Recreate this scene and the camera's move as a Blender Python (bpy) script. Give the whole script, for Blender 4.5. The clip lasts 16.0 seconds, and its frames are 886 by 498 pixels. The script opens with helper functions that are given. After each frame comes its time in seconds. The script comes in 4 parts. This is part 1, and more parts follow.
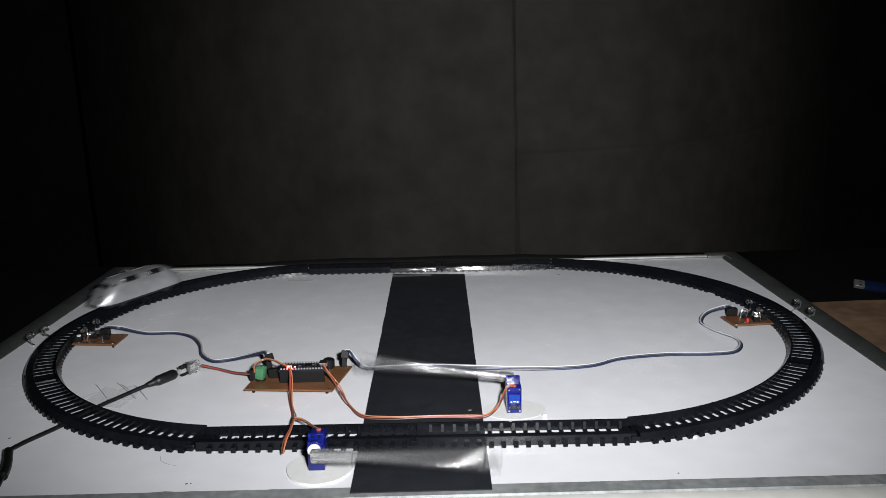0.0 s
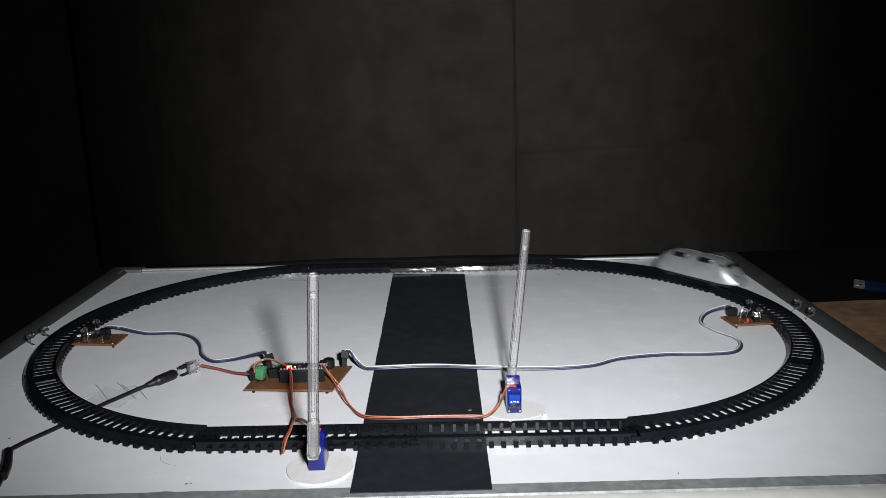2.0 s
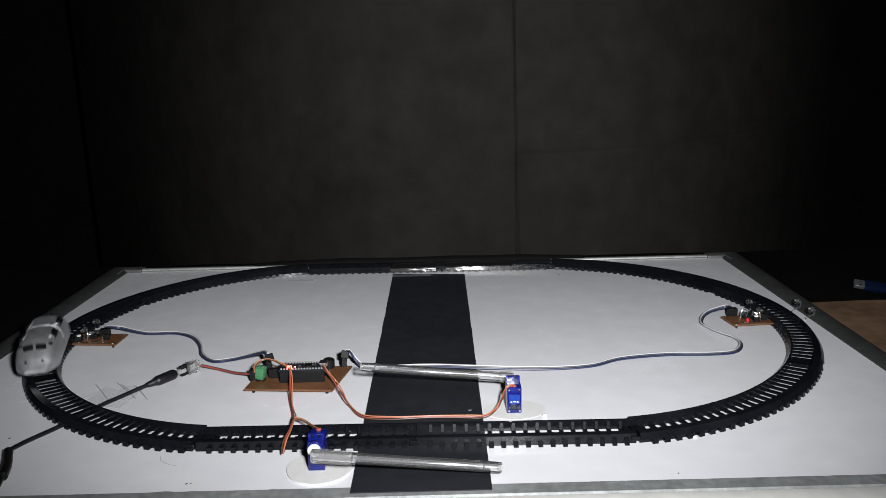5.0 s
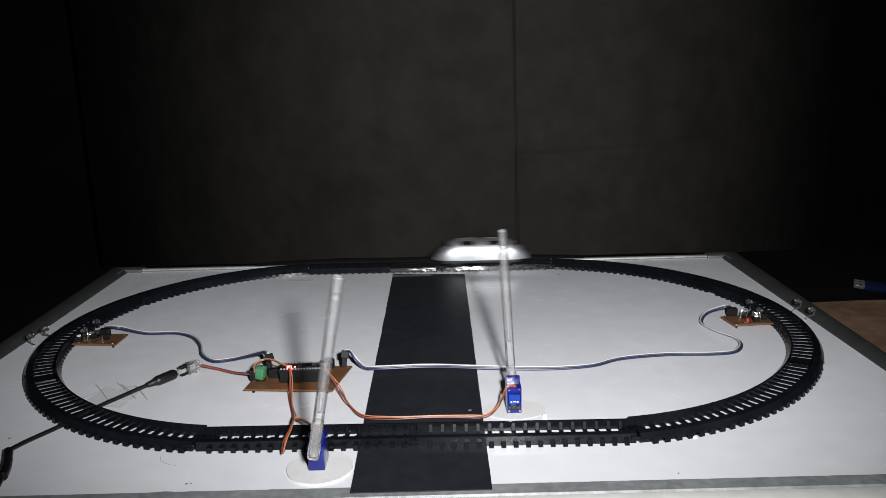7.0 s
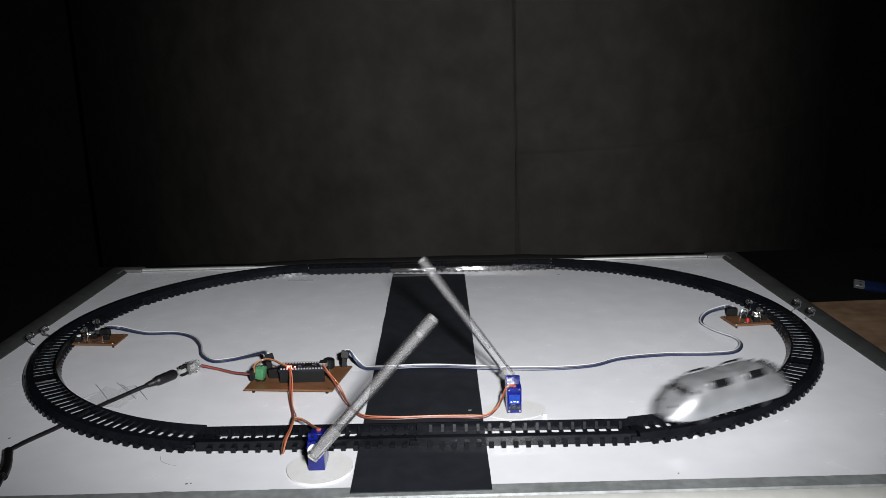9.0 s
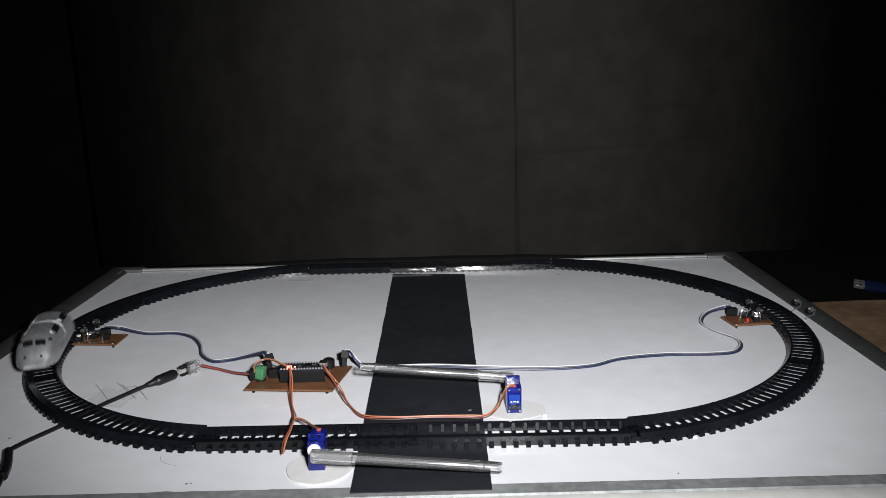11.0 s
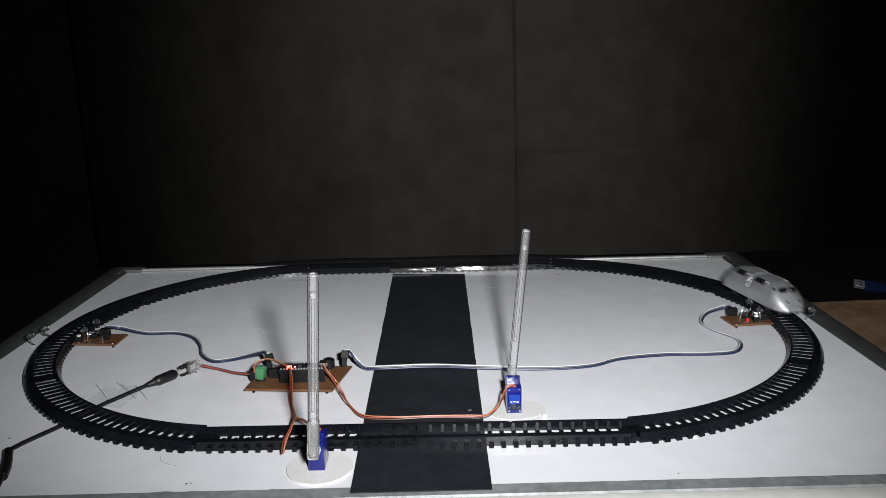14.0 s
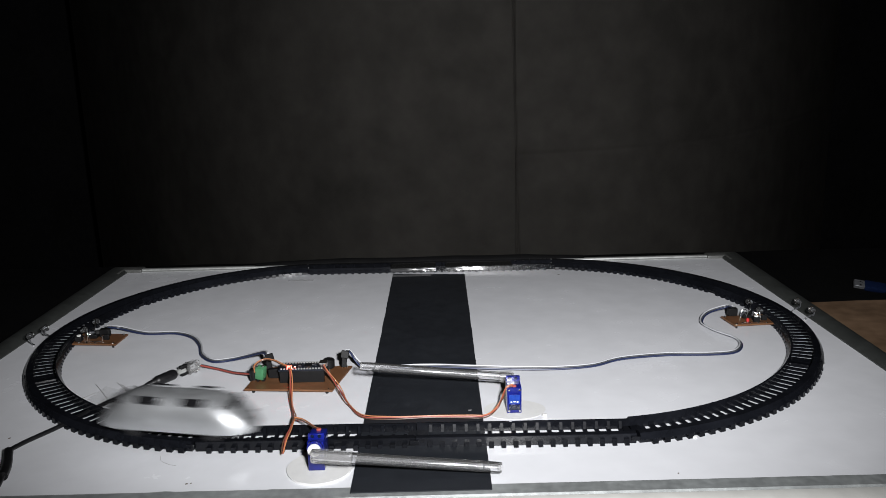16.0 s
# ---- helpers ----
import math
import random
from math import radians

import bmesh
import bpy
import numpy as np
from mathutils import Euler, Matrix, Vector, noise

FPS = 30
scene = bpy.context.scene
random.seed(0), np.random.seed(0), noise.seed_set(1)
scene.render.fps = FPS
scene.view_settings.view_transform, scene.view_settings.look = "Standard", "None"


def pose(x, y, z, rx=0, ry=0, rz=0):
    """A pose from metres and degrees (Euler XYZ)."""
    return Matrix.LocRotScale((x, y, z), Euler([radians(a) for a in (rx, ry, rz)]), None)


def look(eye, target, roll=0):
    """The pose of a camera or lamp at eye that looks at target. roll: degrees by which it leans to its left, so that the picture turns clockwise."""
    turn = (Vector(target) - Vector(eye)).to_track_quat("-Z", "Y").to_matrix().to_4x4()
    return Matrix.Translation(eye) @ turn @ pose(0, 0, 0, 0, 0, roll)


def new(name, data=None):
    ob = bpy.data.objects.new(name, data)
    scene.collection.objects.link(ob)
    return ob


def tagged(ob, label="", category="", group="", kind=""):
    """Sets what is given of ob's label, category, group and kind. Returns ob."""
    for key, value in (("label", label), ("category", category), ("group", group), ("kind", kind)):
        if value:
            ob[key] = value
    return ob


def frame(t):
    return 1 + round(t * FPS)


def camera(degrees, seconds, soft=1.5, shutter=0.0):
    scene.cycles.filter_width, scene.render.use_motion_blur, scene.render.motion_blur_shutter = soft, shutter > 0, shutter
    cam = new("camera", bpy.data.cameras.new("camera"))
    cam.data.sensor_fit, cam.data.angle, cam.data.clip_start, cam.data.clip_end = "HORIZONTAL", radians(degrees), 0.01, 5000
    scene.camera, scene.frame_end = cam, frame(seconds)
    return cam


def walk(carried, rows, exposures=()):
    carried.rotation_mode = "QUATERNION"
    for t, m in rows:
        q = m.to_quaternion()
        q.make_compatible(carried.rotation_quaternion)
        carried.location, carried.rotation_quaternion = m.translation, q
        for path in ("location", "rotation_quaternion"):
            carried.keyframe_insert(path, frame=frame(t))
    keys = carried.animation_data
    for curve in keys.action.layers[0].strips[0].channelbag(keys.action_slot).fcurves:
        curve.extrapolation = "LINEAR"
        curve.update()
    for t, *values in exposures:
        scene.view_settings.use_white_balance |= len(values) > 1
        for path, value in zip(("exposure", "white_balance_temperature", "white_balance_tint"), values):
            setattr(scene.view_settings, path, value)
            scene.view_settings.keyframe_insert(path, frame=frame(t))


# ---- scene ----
# ---------------------------------------------------------------- camera
cam = camera(57.33, 16.0, soft=0.75, shutter=0.85)
EYE = Vector((0.0259, -0.8205, 0.300))
AIM = EYE + Vector((0.00085, 0.97120, -0.23828))
walk(cam, [(0.0, look(EYE, AIM, -1.41)), (16.0, look(EYE, AIM, -1.41))])

# ---------------------------------------------------------------- light
world = bpy.data.worlds.new("dark_room")
world.use_nodes = True
world.node_tree.nodes["Background"].inputs[0].default_value = (0.55, 0.6, 0.7, 1)
world.node_tree.nodes["Background"].inputs[1].default_value = 0.0015
scene.world = world

torch = bpy.data.lights.new("hand_torch", "SPOT")
torch.energy, torch.color = 59.0, (0.985, 0.985, 1.0)
torch.spot_size, torch.spot_blend, torch.shadow_soft_size = radians(77.5), 1.0, 0.020
torch_ob = new("hand_torch", torch)
torch_ob.matrix_world = look((0.098, -0.81, 0.342), (0.035, 0.34, 0.180)) @ Matrix.Diagonal((1.44, 1.0, 1.0, 1.0))  # a wide, flat beam
scene.view_settings.exposure = 0.0


# ---------------------------------------------------------------- materials
def material(name, colour, rough=0.5, metal=0.0, var=0.0, scale=60.0, bump=0.0, bump_scale=300.0, spec=0.5,
             coat=0.0, rough_var=0.0, alpha=1.0, trans=0.0, ior=1.45, each=0.0, warm=None):
    """A principled material with coarse and fine variation of colour and gloss, and fine relief."""
    m = bpy.data.materials.new(name)
    m.use_nodes = True
    n, l = m.node_tree.nodes, m.node_tree.links
    b = n["Principled BSDF"]
    b.inputs["Base Color"].default_value = (*colour, 1)
    b.inputs["Roughness"].default_value = rough
    b.inputs["Metallic"].default_value = metal
    b.inputs["Specular IOR Level"].default_value = spec
    b.inputs["Coat Weight"].default_value = coat
    b.inputs["Coat Roughness"].default_value = 0.12
    b.inputs["Transmission Weight"].default_value = trans
    b.inputs["IOR"].default_value = ior
    b.inputs["Alpha"].default_value = alpha
    co = n.new("ShaderNodeTexCoord")
    if var or rough_var:
        coarse, fine = n.new("ShaderNodeTexNoise"), n.new("ShaderNodeTexNoise")
        coarse.inputs["Scale"].default_value, fine.inputs["Scale"].default_value = scale * 0.15, scale
        coarse.inputs["Detail"].default_value, fine.inputs["Detail"].default_value = 4, 6
        add = n.new("ShaderNodeMath")
        add.operation = "ADD"
        for k, t in enumerate((coarse, fine)):
            l.new(co.outputs["Object"], t.inputs["Vector"])
            l.new(t.outputs["Fac"], add.inputs[k])
        ramp = n.new("ShaderNodeMapRange")
        ramp.inputs["From Min"].default_value, ramp.inputs["From Max"].default_value = 0.7, 1.3
        l.new(add.outputs[0], ramp.inputs["Value"])
        if var:
            mix = n.new("ShaderNodeMix")
            mix.data_type = "RGBA"
            low = warm or tuple(c * (1 - var) for c in colour)
            mix.inputs["A"].default_value = (*low, 1)
            mix.inputs["B"].default_value = (*(min(1, c * (1 + var * 0.6)) for c in colour), 1)
            l.new(ramp.outputs[0], mix.inputs["Factor"])
            l.new(mix.outputs["Result"], b.inputs["Base Color"])
            if each:
                info, hsv, mr = n.new("ShaderNodeObjectInfo"), n.new("ShaderNodeHueSaturation"), n.new("ShaderNodeMapRange")
                mr.inputs["To Min"].default_value, mr.inputs["To Max"].default_value = 1 - each, 1 + each
                l.new(info.outputs["Random"], mr.inputs["Value"])
                l.new(mr.outputs[0], hsv.inputs["Value"])
                l.new(mix.outputs["Result"], hsv.inputs["Color"])
                l.new(hsv.outputs[0], b.inputs["Base Color"])
        if rough_var:
            rr = n.new("ShaderNodeMapRange")
            rr.inputs["From Min"].default_value, rr.inputs["From Max"].default_value = 0.7, 1.3
            rr.inputs["To Min"].default_value, rr.inputs["To Max"].default_value = max(0.02, rough - rough_var), min(1, rough + rough_var)
            l.new(add.outputs[0], rr.inputs["Value"])
            l.new(rr.outputs[0], b.inputs["Roughness"])
    if bump:
        t, bp = n.new("ShaderNodeTexNoise"), n.new("ShaderNodeBump")
        t.inputs["Scale"].default_value, t.inputs["Detail"].default_value = bump_scale, 5
        bp.inputs["Strength"].default_value, bp.inputs["Distance"].default_value = bump, 0.001
        l.new(co.outputs["Object"], t.inputs["Vector"])
        l.new(t.outputs["Fac"], bp.inputs["Height"])
        l.new(bp.outputs[0], b.inputs["Normal"])
    return m


def glowing(name, colour, strength):
    m = material(name, colour, 0.4)
    b = m.node_tree.nodes["Principled BSDF"]
    b.inputs["Emission Color"].default_value = (*colour, 1)
    b.inputs["Emission Strength"].default_value = strength
    return m


def clear_plastic(name, tint, haze, ior=1.22):
    """Thin clear plastic: lets light and view through, with gloss and a little haze."""
    m = material(name, tint, 0.3)
    n, l = m.node_tree.nodes, m.node_tree.links
    tr, gl, df = n.new("ShaderNodeBsdfTransparent"), n.new("ShaderNodeBsdfGlossy"), n.new("ShaderNodeBsdfDiffuse")
    tr.inputs[0].default_value, df.inputs[0].default_value = (*tint, 1), (0.8, 0.8, 0.8, 1)
    gl.inputs["Roughness"].default_value = 0.07
    fr, a, b = n.new("ShaderNodeFresnel"), n.new("ShaderNodeMixShader"), n.new("ShaderNodeMixShader")
    fr.inputs["IOR"].default_value = ior
    a.inputs[0].default_value = haze
    l.new(tr.outputs[0], a.inputs[1]), l.new(df.outputs[0], a.inputs[2])
    l.new(fr.outputs[0], b.inputs[0]), l.new(a.outputs[0], b.inputs[1]), l.new(gl.outputs[0], b.inputs[2])
    l.new(b.outputs[0], n["Material Output"].inputs["Surface"])
    return m


M = {
    "board": material("whiteboard_enamel", (0.74, 0.75, 0.78), 0.22, var=0.05, scale=40, rough_var=0.08, spec=0.35, bump=0.03, bump_scale=90),
    # frame aluminium for the sides, with shade put into its colour
    "alu_shaded": material("shaded_aluminium", (0.056, 0.060, 0.057), 0.40, 0.35, var=0.18, scale=120, rough_var=0.12),
    # pale copy of the aluminium, with light put into its colour
    "alu_lit": material("lit_aluminium", (0.40, 0.41, 0.40), 0.38, 0.4, var=0.2, scale=140, rough_var=0.1),
    "alu_front": material("worn_grey_aluminium", (0.36, 0.38, 0.38), 0.5, 0.5, var=0.25, scale=160, rough_var=0.1),
    "corner": material("grey_plastic", (0.09, 0.092, 0.088), 0.38, var=0.3, scale=150, rough_var=0.1),
    "ledge": material("pale_painted_ledge", (0.74, 0.74, 0.70), 0.5, var=0.12, scale=60, rough_var=0.1),
    "tape": material("black_paper", (0.014, 0.016, 0.020), 0.5, var=0.18, scale=70, rough_var=0.08, bump=0.02, bump_scale=200, spec=0.35),
    "track": material("black_track_plastic", (0.0058, 0.0064, 0.0085), 0.21, var=0.35, scale=200, rough_var=0.03, bump=0.01, bump_scale=700, each=0.25, spec=0.26),
    "silver": material("silver_painted_plastic", (0.55, 0.565, 0.58), 0.47, 0.80, var=0.16, scale=110, rough_var=0.09, bump=0.03, bump_scale=900),
    "dark_window": material("black_window", (0.008, 0.008, 0.009), 0.15),
    "chassis": material("black_chassis", (0.015, 0.015, 0.016), 0.5, var=0.2, scale=200),
    "clear": clear_plastic("clear_acrylic", (0.97, 0.97, 0.975), 0.042, 1.33),
    "sleeve": clear_plastic("clear_wound_tape", (0.90, 0.90, 0.90), 0.12, 1.25),
    "blue": material("blue_translucent_plastic", (0.005, 0.010, 0.15), 0.22, var=0.4, scale=260, coat=0.5, rough_var=0.06),
    "blue_label": material("blue_sticker", (0.015, 0.05, 0.30), 0.3, var=0.5, scale=400),
    "white_plastic": material("white_nylon", (0.78, 0.78, 0.76), 0.4, var=0.05, scale=200),
    "foam": material("white_foam_pad", (0.64, 0.64, 0.63), 0.75, var=0.06, scale=180, bump=0.1, bump_scale=400),
    "cloth": material("black_backdrop_cloth", (0.0515, 0.0484, 0.0440), 0.85, var=0.3, scale=22, spec=0.15, bump=0.15, bump_scale=1400),
    "cloth_floor": material("black_table_cloth", (0.0085, 0.0085, 0.0090), 0.95, var=0.3, scale=40, spec=0.1, bump=0.2, bump_scale=1200),
    "wood": material("brown_table_wood", (0.20, 0.125, 0.075), 0.55, var=0.3, scale=60, rough_var=0.1, bump=0.05),
    "pcb": material("phenolic_circuit_board", (0.140, 0.064, 0.029), 0.40, var=0.3, scale=160, rough_var=0.08),
    "black": material("black_plastic", (0.0055, 0.0055, 0.006), 0.5, var=0.3, scale=260, spec=0.3),
    "rubber": material("black_rubber", (0.006, 0.006, 0.007), 0.42, var=0.25, scale=200, rough_var=0.08),
    "metal": material("tinned_metal", (0.72, 0.72, 0.72), 0.22, 1.0, var=0.15, scale=300),
    "green": material("green_terminal_plastic", (0.06, 0.20, 0.095), 0.4, var=0.2, scale=200),
    "orange": material("orange_wire", (0.43, 0.17, 0.075), 0.42, var=0.15, scale=250),
    "brown": material("brown_wire", (0.10, 0.05, 0.03), 0.42, var=0.2, scale=250),
    "red": material("red_wire", (0.30, 0.06, 0.045), 0.42, var=0.2, scale=250),
    "grey": material("grey_wire", (0.060, 0.063, 0.072), 0.42, var=0.15, scale=250),
    "white": material("white_wire", (0.44, 0.45, 0.47), 0.42, var=0.1, scale=250),
    "blue_wire": material("blue_wire", (0.016, 0.024, 0.070), 0.42, var=0.15, scale=250),
    "led": clear_plastic("clear_led_lens", (0.80, 0.82, 0.84), 0.03, 1.35),
    "led_red": material("red_lamp_plastic", (0.50, 0.03, 0.03), 0.25, coat=0.5),
    "usb_metal": material("dull_plated_steel", (0.15, 0.155, 0.165), 0.35, 0.6, var=0.25, scale=400, rough_var=0.1),
    "nano": material("dark_circuit_board", (0.008, 0.011, 0.018), 0.4, var=0.3, scale=300),
    "crease": material("tape_crease", (0.28, 0.28, 0.28), 0.4, var=0.2, scale=300),
    "clear_tape": material("clear_sticky_tape", (0.62, 0.62, 0.62), 0.16, alpha=0.14, coat=0.5, bump=0.25, bump_scale=160),
    "gloss_tape": clear_plastic("clear_gloss_tape", (0.95, 0.95, 0.95), 0.02, 1.14),
    "patch_tape": material("clear_patch_tape", (0.55, 0.55, 0.55), 0.2, alpha=0.07, coat=0.3),
    "navy": material("dark_blue_plastic", (0.004, 0.008, 0.026), 0.25, var=0.3, scale=260),
    "wrap": clear_plastic("clear_tape_wrap", (0.80, 0.80, 0.80), 0.22),
    "dirt": material("brown_dirt", (0.10, 0.08, 0.06), 0.8, var=0.3, scale=400),
    "glow_red": glowing("red_indicator", (1.0, 0.06, 0.04), 75.0),
    "glow_halo": glowing("red_lamp_halo", (1.0, 0.040, 0.030), 24.0),
}


# ---------------------------------------------------------------- mesh helpers
def bm_box(sx, sy, sz, bevel=0.0, at=(0, 0, 0), turn=None, seg=1):
    bm = bmesh.new()
    m = Matrix.Translation(at) @ (turn or Matrix.Identity(4)) @ Matrix.Diagonal((sx, sy, sz, 1))
    bmesh.ops.create_cube(bm, size=1, matrix=m)
    if bevel:
        bmesh.ops.bevel(bm, geom=bm.edges[:], offset=bevel, segments=seg, affect="EDGES", profile=0.6)
    return bm


def bm_cyl(r, h, at=(0, 0, 0), turn=None, n=20, r2=None, bevel=0.0):
    bm = bmesh.new()
    bmesh.ops.create_cone(bm, cap_ends=True, segments=n, radius1=r, radius2=r if r2 is None else r2, depth=h,
                          matrix=Matrix.Translation(at) @ (turn or Matrix.Identity(4)))
    if bevel:
        bmesh.ops.bevel(bm, geom=[e for e in bm.edges if len(e.link_faces) == 2 and e.calc_face_angle() > 0.9],
                        offset=bevel, segments=2, affect="EDGES")
    return bm


def join(*bms):
    """All bmeshes in one."""
    out = bmesh.new()
    for b in bms:
        me = bpy.data.meshes.new("tmp")
        b.to_mesh(me)
        out.from_mesh(me)
        bpy.data.meshes.remove(me)
        b.free()
    return out


def mesh_of(name, bm, mat, smooth=True):
    bmesh.ops.recalc_face_normals(bm, faces=bm.faces[:])
    me = bpy.data.meshes.new(name)
    bm.to_mesh(me)
    bm.free()
    me.materials.append(M[mat])
    if smooth:
        me.shade_smooth()
        me.set_sharp_from_angle(angle=radians(38))
    return me


def part(name, bm, mat, parent, label=""):
    """One mesh under a thing or under a part."""
    ob = new(name, mesh_of(name, bm, mat))
    ob.parent = parent
    return tagged(ob, label)


def thing(name, label, category, at=None, group="", kind=""):
    ob = new(name)
    ob.empty_display_size = 0.01
    if at is not None:
        ob.matrix_world = at
    return tagged(ob, label, category, group, kind)


def solid(name, bm, mat, label, category, at=None, group="", kind=""):
    """A thing that is one mesh."""
    ob = new(name, mesh_of(name, bm, mat))
    if at is not None:
        ob.matrix_world = at
    return tagged(ob, label, category, group, kind)


def spline(points, step=6):
    """A smooth line through the points."""
    p = [Vector(q) for q in points]
    p = [2 * p[0] - p[1]] + p + [2 * p[-1] - p[-2]]
    out = []
    for i in range(1, len(p) - 2):
        for k in range(step):
            t = k / step
            a, b, c, d = p[i - 1], p[i], p[i + 1], p[i + 2]
            out.append(0.5 * (2 * b + (c - a) * t + (2 * a - 5 * b + 4 * c - d) * t * t + (3 * b - a - 3 * c + d) * t ** 3))
    out.append(p[-2])
    return out


def bm_tube(points, r, n=7, step=6, side=0.0, lift=0.0, wander=0.0):
    """A round wire along a smooth line, moved sideways by side and up by lift."""
    line = spline(points, step)
    bm = bmesh.new()
    rings = []
    for i, q in enumerate(line):
        d = (line[min(i + 1, len(line) - 1)] - line[max(i - 1, 0)]).normalized()
        s = d.cross(Vector((0, 0, 1)))
        s = s.normalized() if s.length > 1e-4 else Vector((1, 0, 0))
        u = s.cross(d)
        w = 1 + wander * math.sin(i * 0.33 + 9000 * r + 2000 * side)
        c = q + s * side * w + Vector((0, 0, lift))
        rings.append([bm.verts.new(c + r * (math.cos(2 * math.pi * k / n) * s + math.sin(2 * math.pi * k / n) * u)) for k in range(n)])
    for a, b in zip(rings, rings[1:]):
        for k in range(n):
            bm.faces.new((a[k], a[(k + 1) % n], b[(k + 1) % n], b[k]))
    bm.faces.new(rings[0]), bm.faces.new(rings[-1][::-1])
    return bm


def bm_loft(sections):
    """A closed skin through rings of points, with both ends capped."""
    bm = bmesh.new()
    rings = [[bm.verts.new(p) for p in sec] for sec in sections]
    n = len(rings[0])
    for a, b in zip(rings, rings[1:]):
        for k in range(n):
            bm.faces.new((a[k], a[(k + 1) % n], b[(k + 1) % n], b[k]))
    bm.faces.new(rings[0]), bm.faces.new(rings[-1][::-1])
    return bm


def bm_prism(outline, z0, z1, bevel=0.0):
    """An upright plate with the given outline."""
    bm = bmesh.new()
    low = [bm.verts.new((x, y, z0)) for x, y in outline]
    top = [bm.verts.new((x, y, z1)) for x, y in outline]
    n = len(outline)
    bm.faces.new(low[::-1]), bm.faces.new(top)
    for k in range(n):
        bm.faces.new((low[k], low[(k + 1) % n], top[(k + 1) % n], top[k]))
    if bevel:
        bmesh.ops.bevel(bm, geom=[e for e in bm.edges if all(v.co.z > (z0 + z1) / 2 for v in e.verts)], offset=bevel, segments=2, affect="EDGES")
    return bm


ALONG_X = pose(0, 0, 0, 0, 90, 0)
ALONG_Y = pose(0, 0, 0, 90, 0, 0)

# ---------------------------------------------------------------- the oval of the track
OX, OY, OTURN = 0.0044, 0.0263, radians(-0.676)
L, YH, S = 0.1719, 0.2572, 0.2230          # half straight, half width, reach of each end past the straight
R = (YH * YH + S * S) / (2 * S)
XC = L + S - R
HA = math.atan2(YH, L - XC)
ARC = 2 * HA * R
PER = 4 * L + 2 * ARC


def on_track(s):
    """Place of the track's middle at length s from the middle of the far straight, clockwise from above."""
    s %= PER
    if s < L:
        x, y = s, YH
    elif s < L + ARC:
        a = HA - (s - L) / R
        x, y = XC + R * math.cos(a), R * math.sin(a)
    elif s < 3 * L + ARC:
        x, y = 2 * L + ARC - s, -YH
    elif s < 3 * L + 2 * ARC:
        a = HA - (s - 3 * L - ARC) / R
        x, y = -XC - R * math.cos(a), -R * math.sin(a)
    else:
        x, y = s - PER, YH
    c, d = math.cos(OTURN), math.sin(OTURN)
    return Vector((OX + x * c - y * d, OY + x * d + y * c, 0))


def heading(s, reach=0.002):
    d = on_track(s + reach) - on_track(s - reach)
    return math.atan2(d.y, d.x)


# ---------------------------------------------------------------- setting
BX, BY = 0.4364, 0.3019                     # half size of the white surface


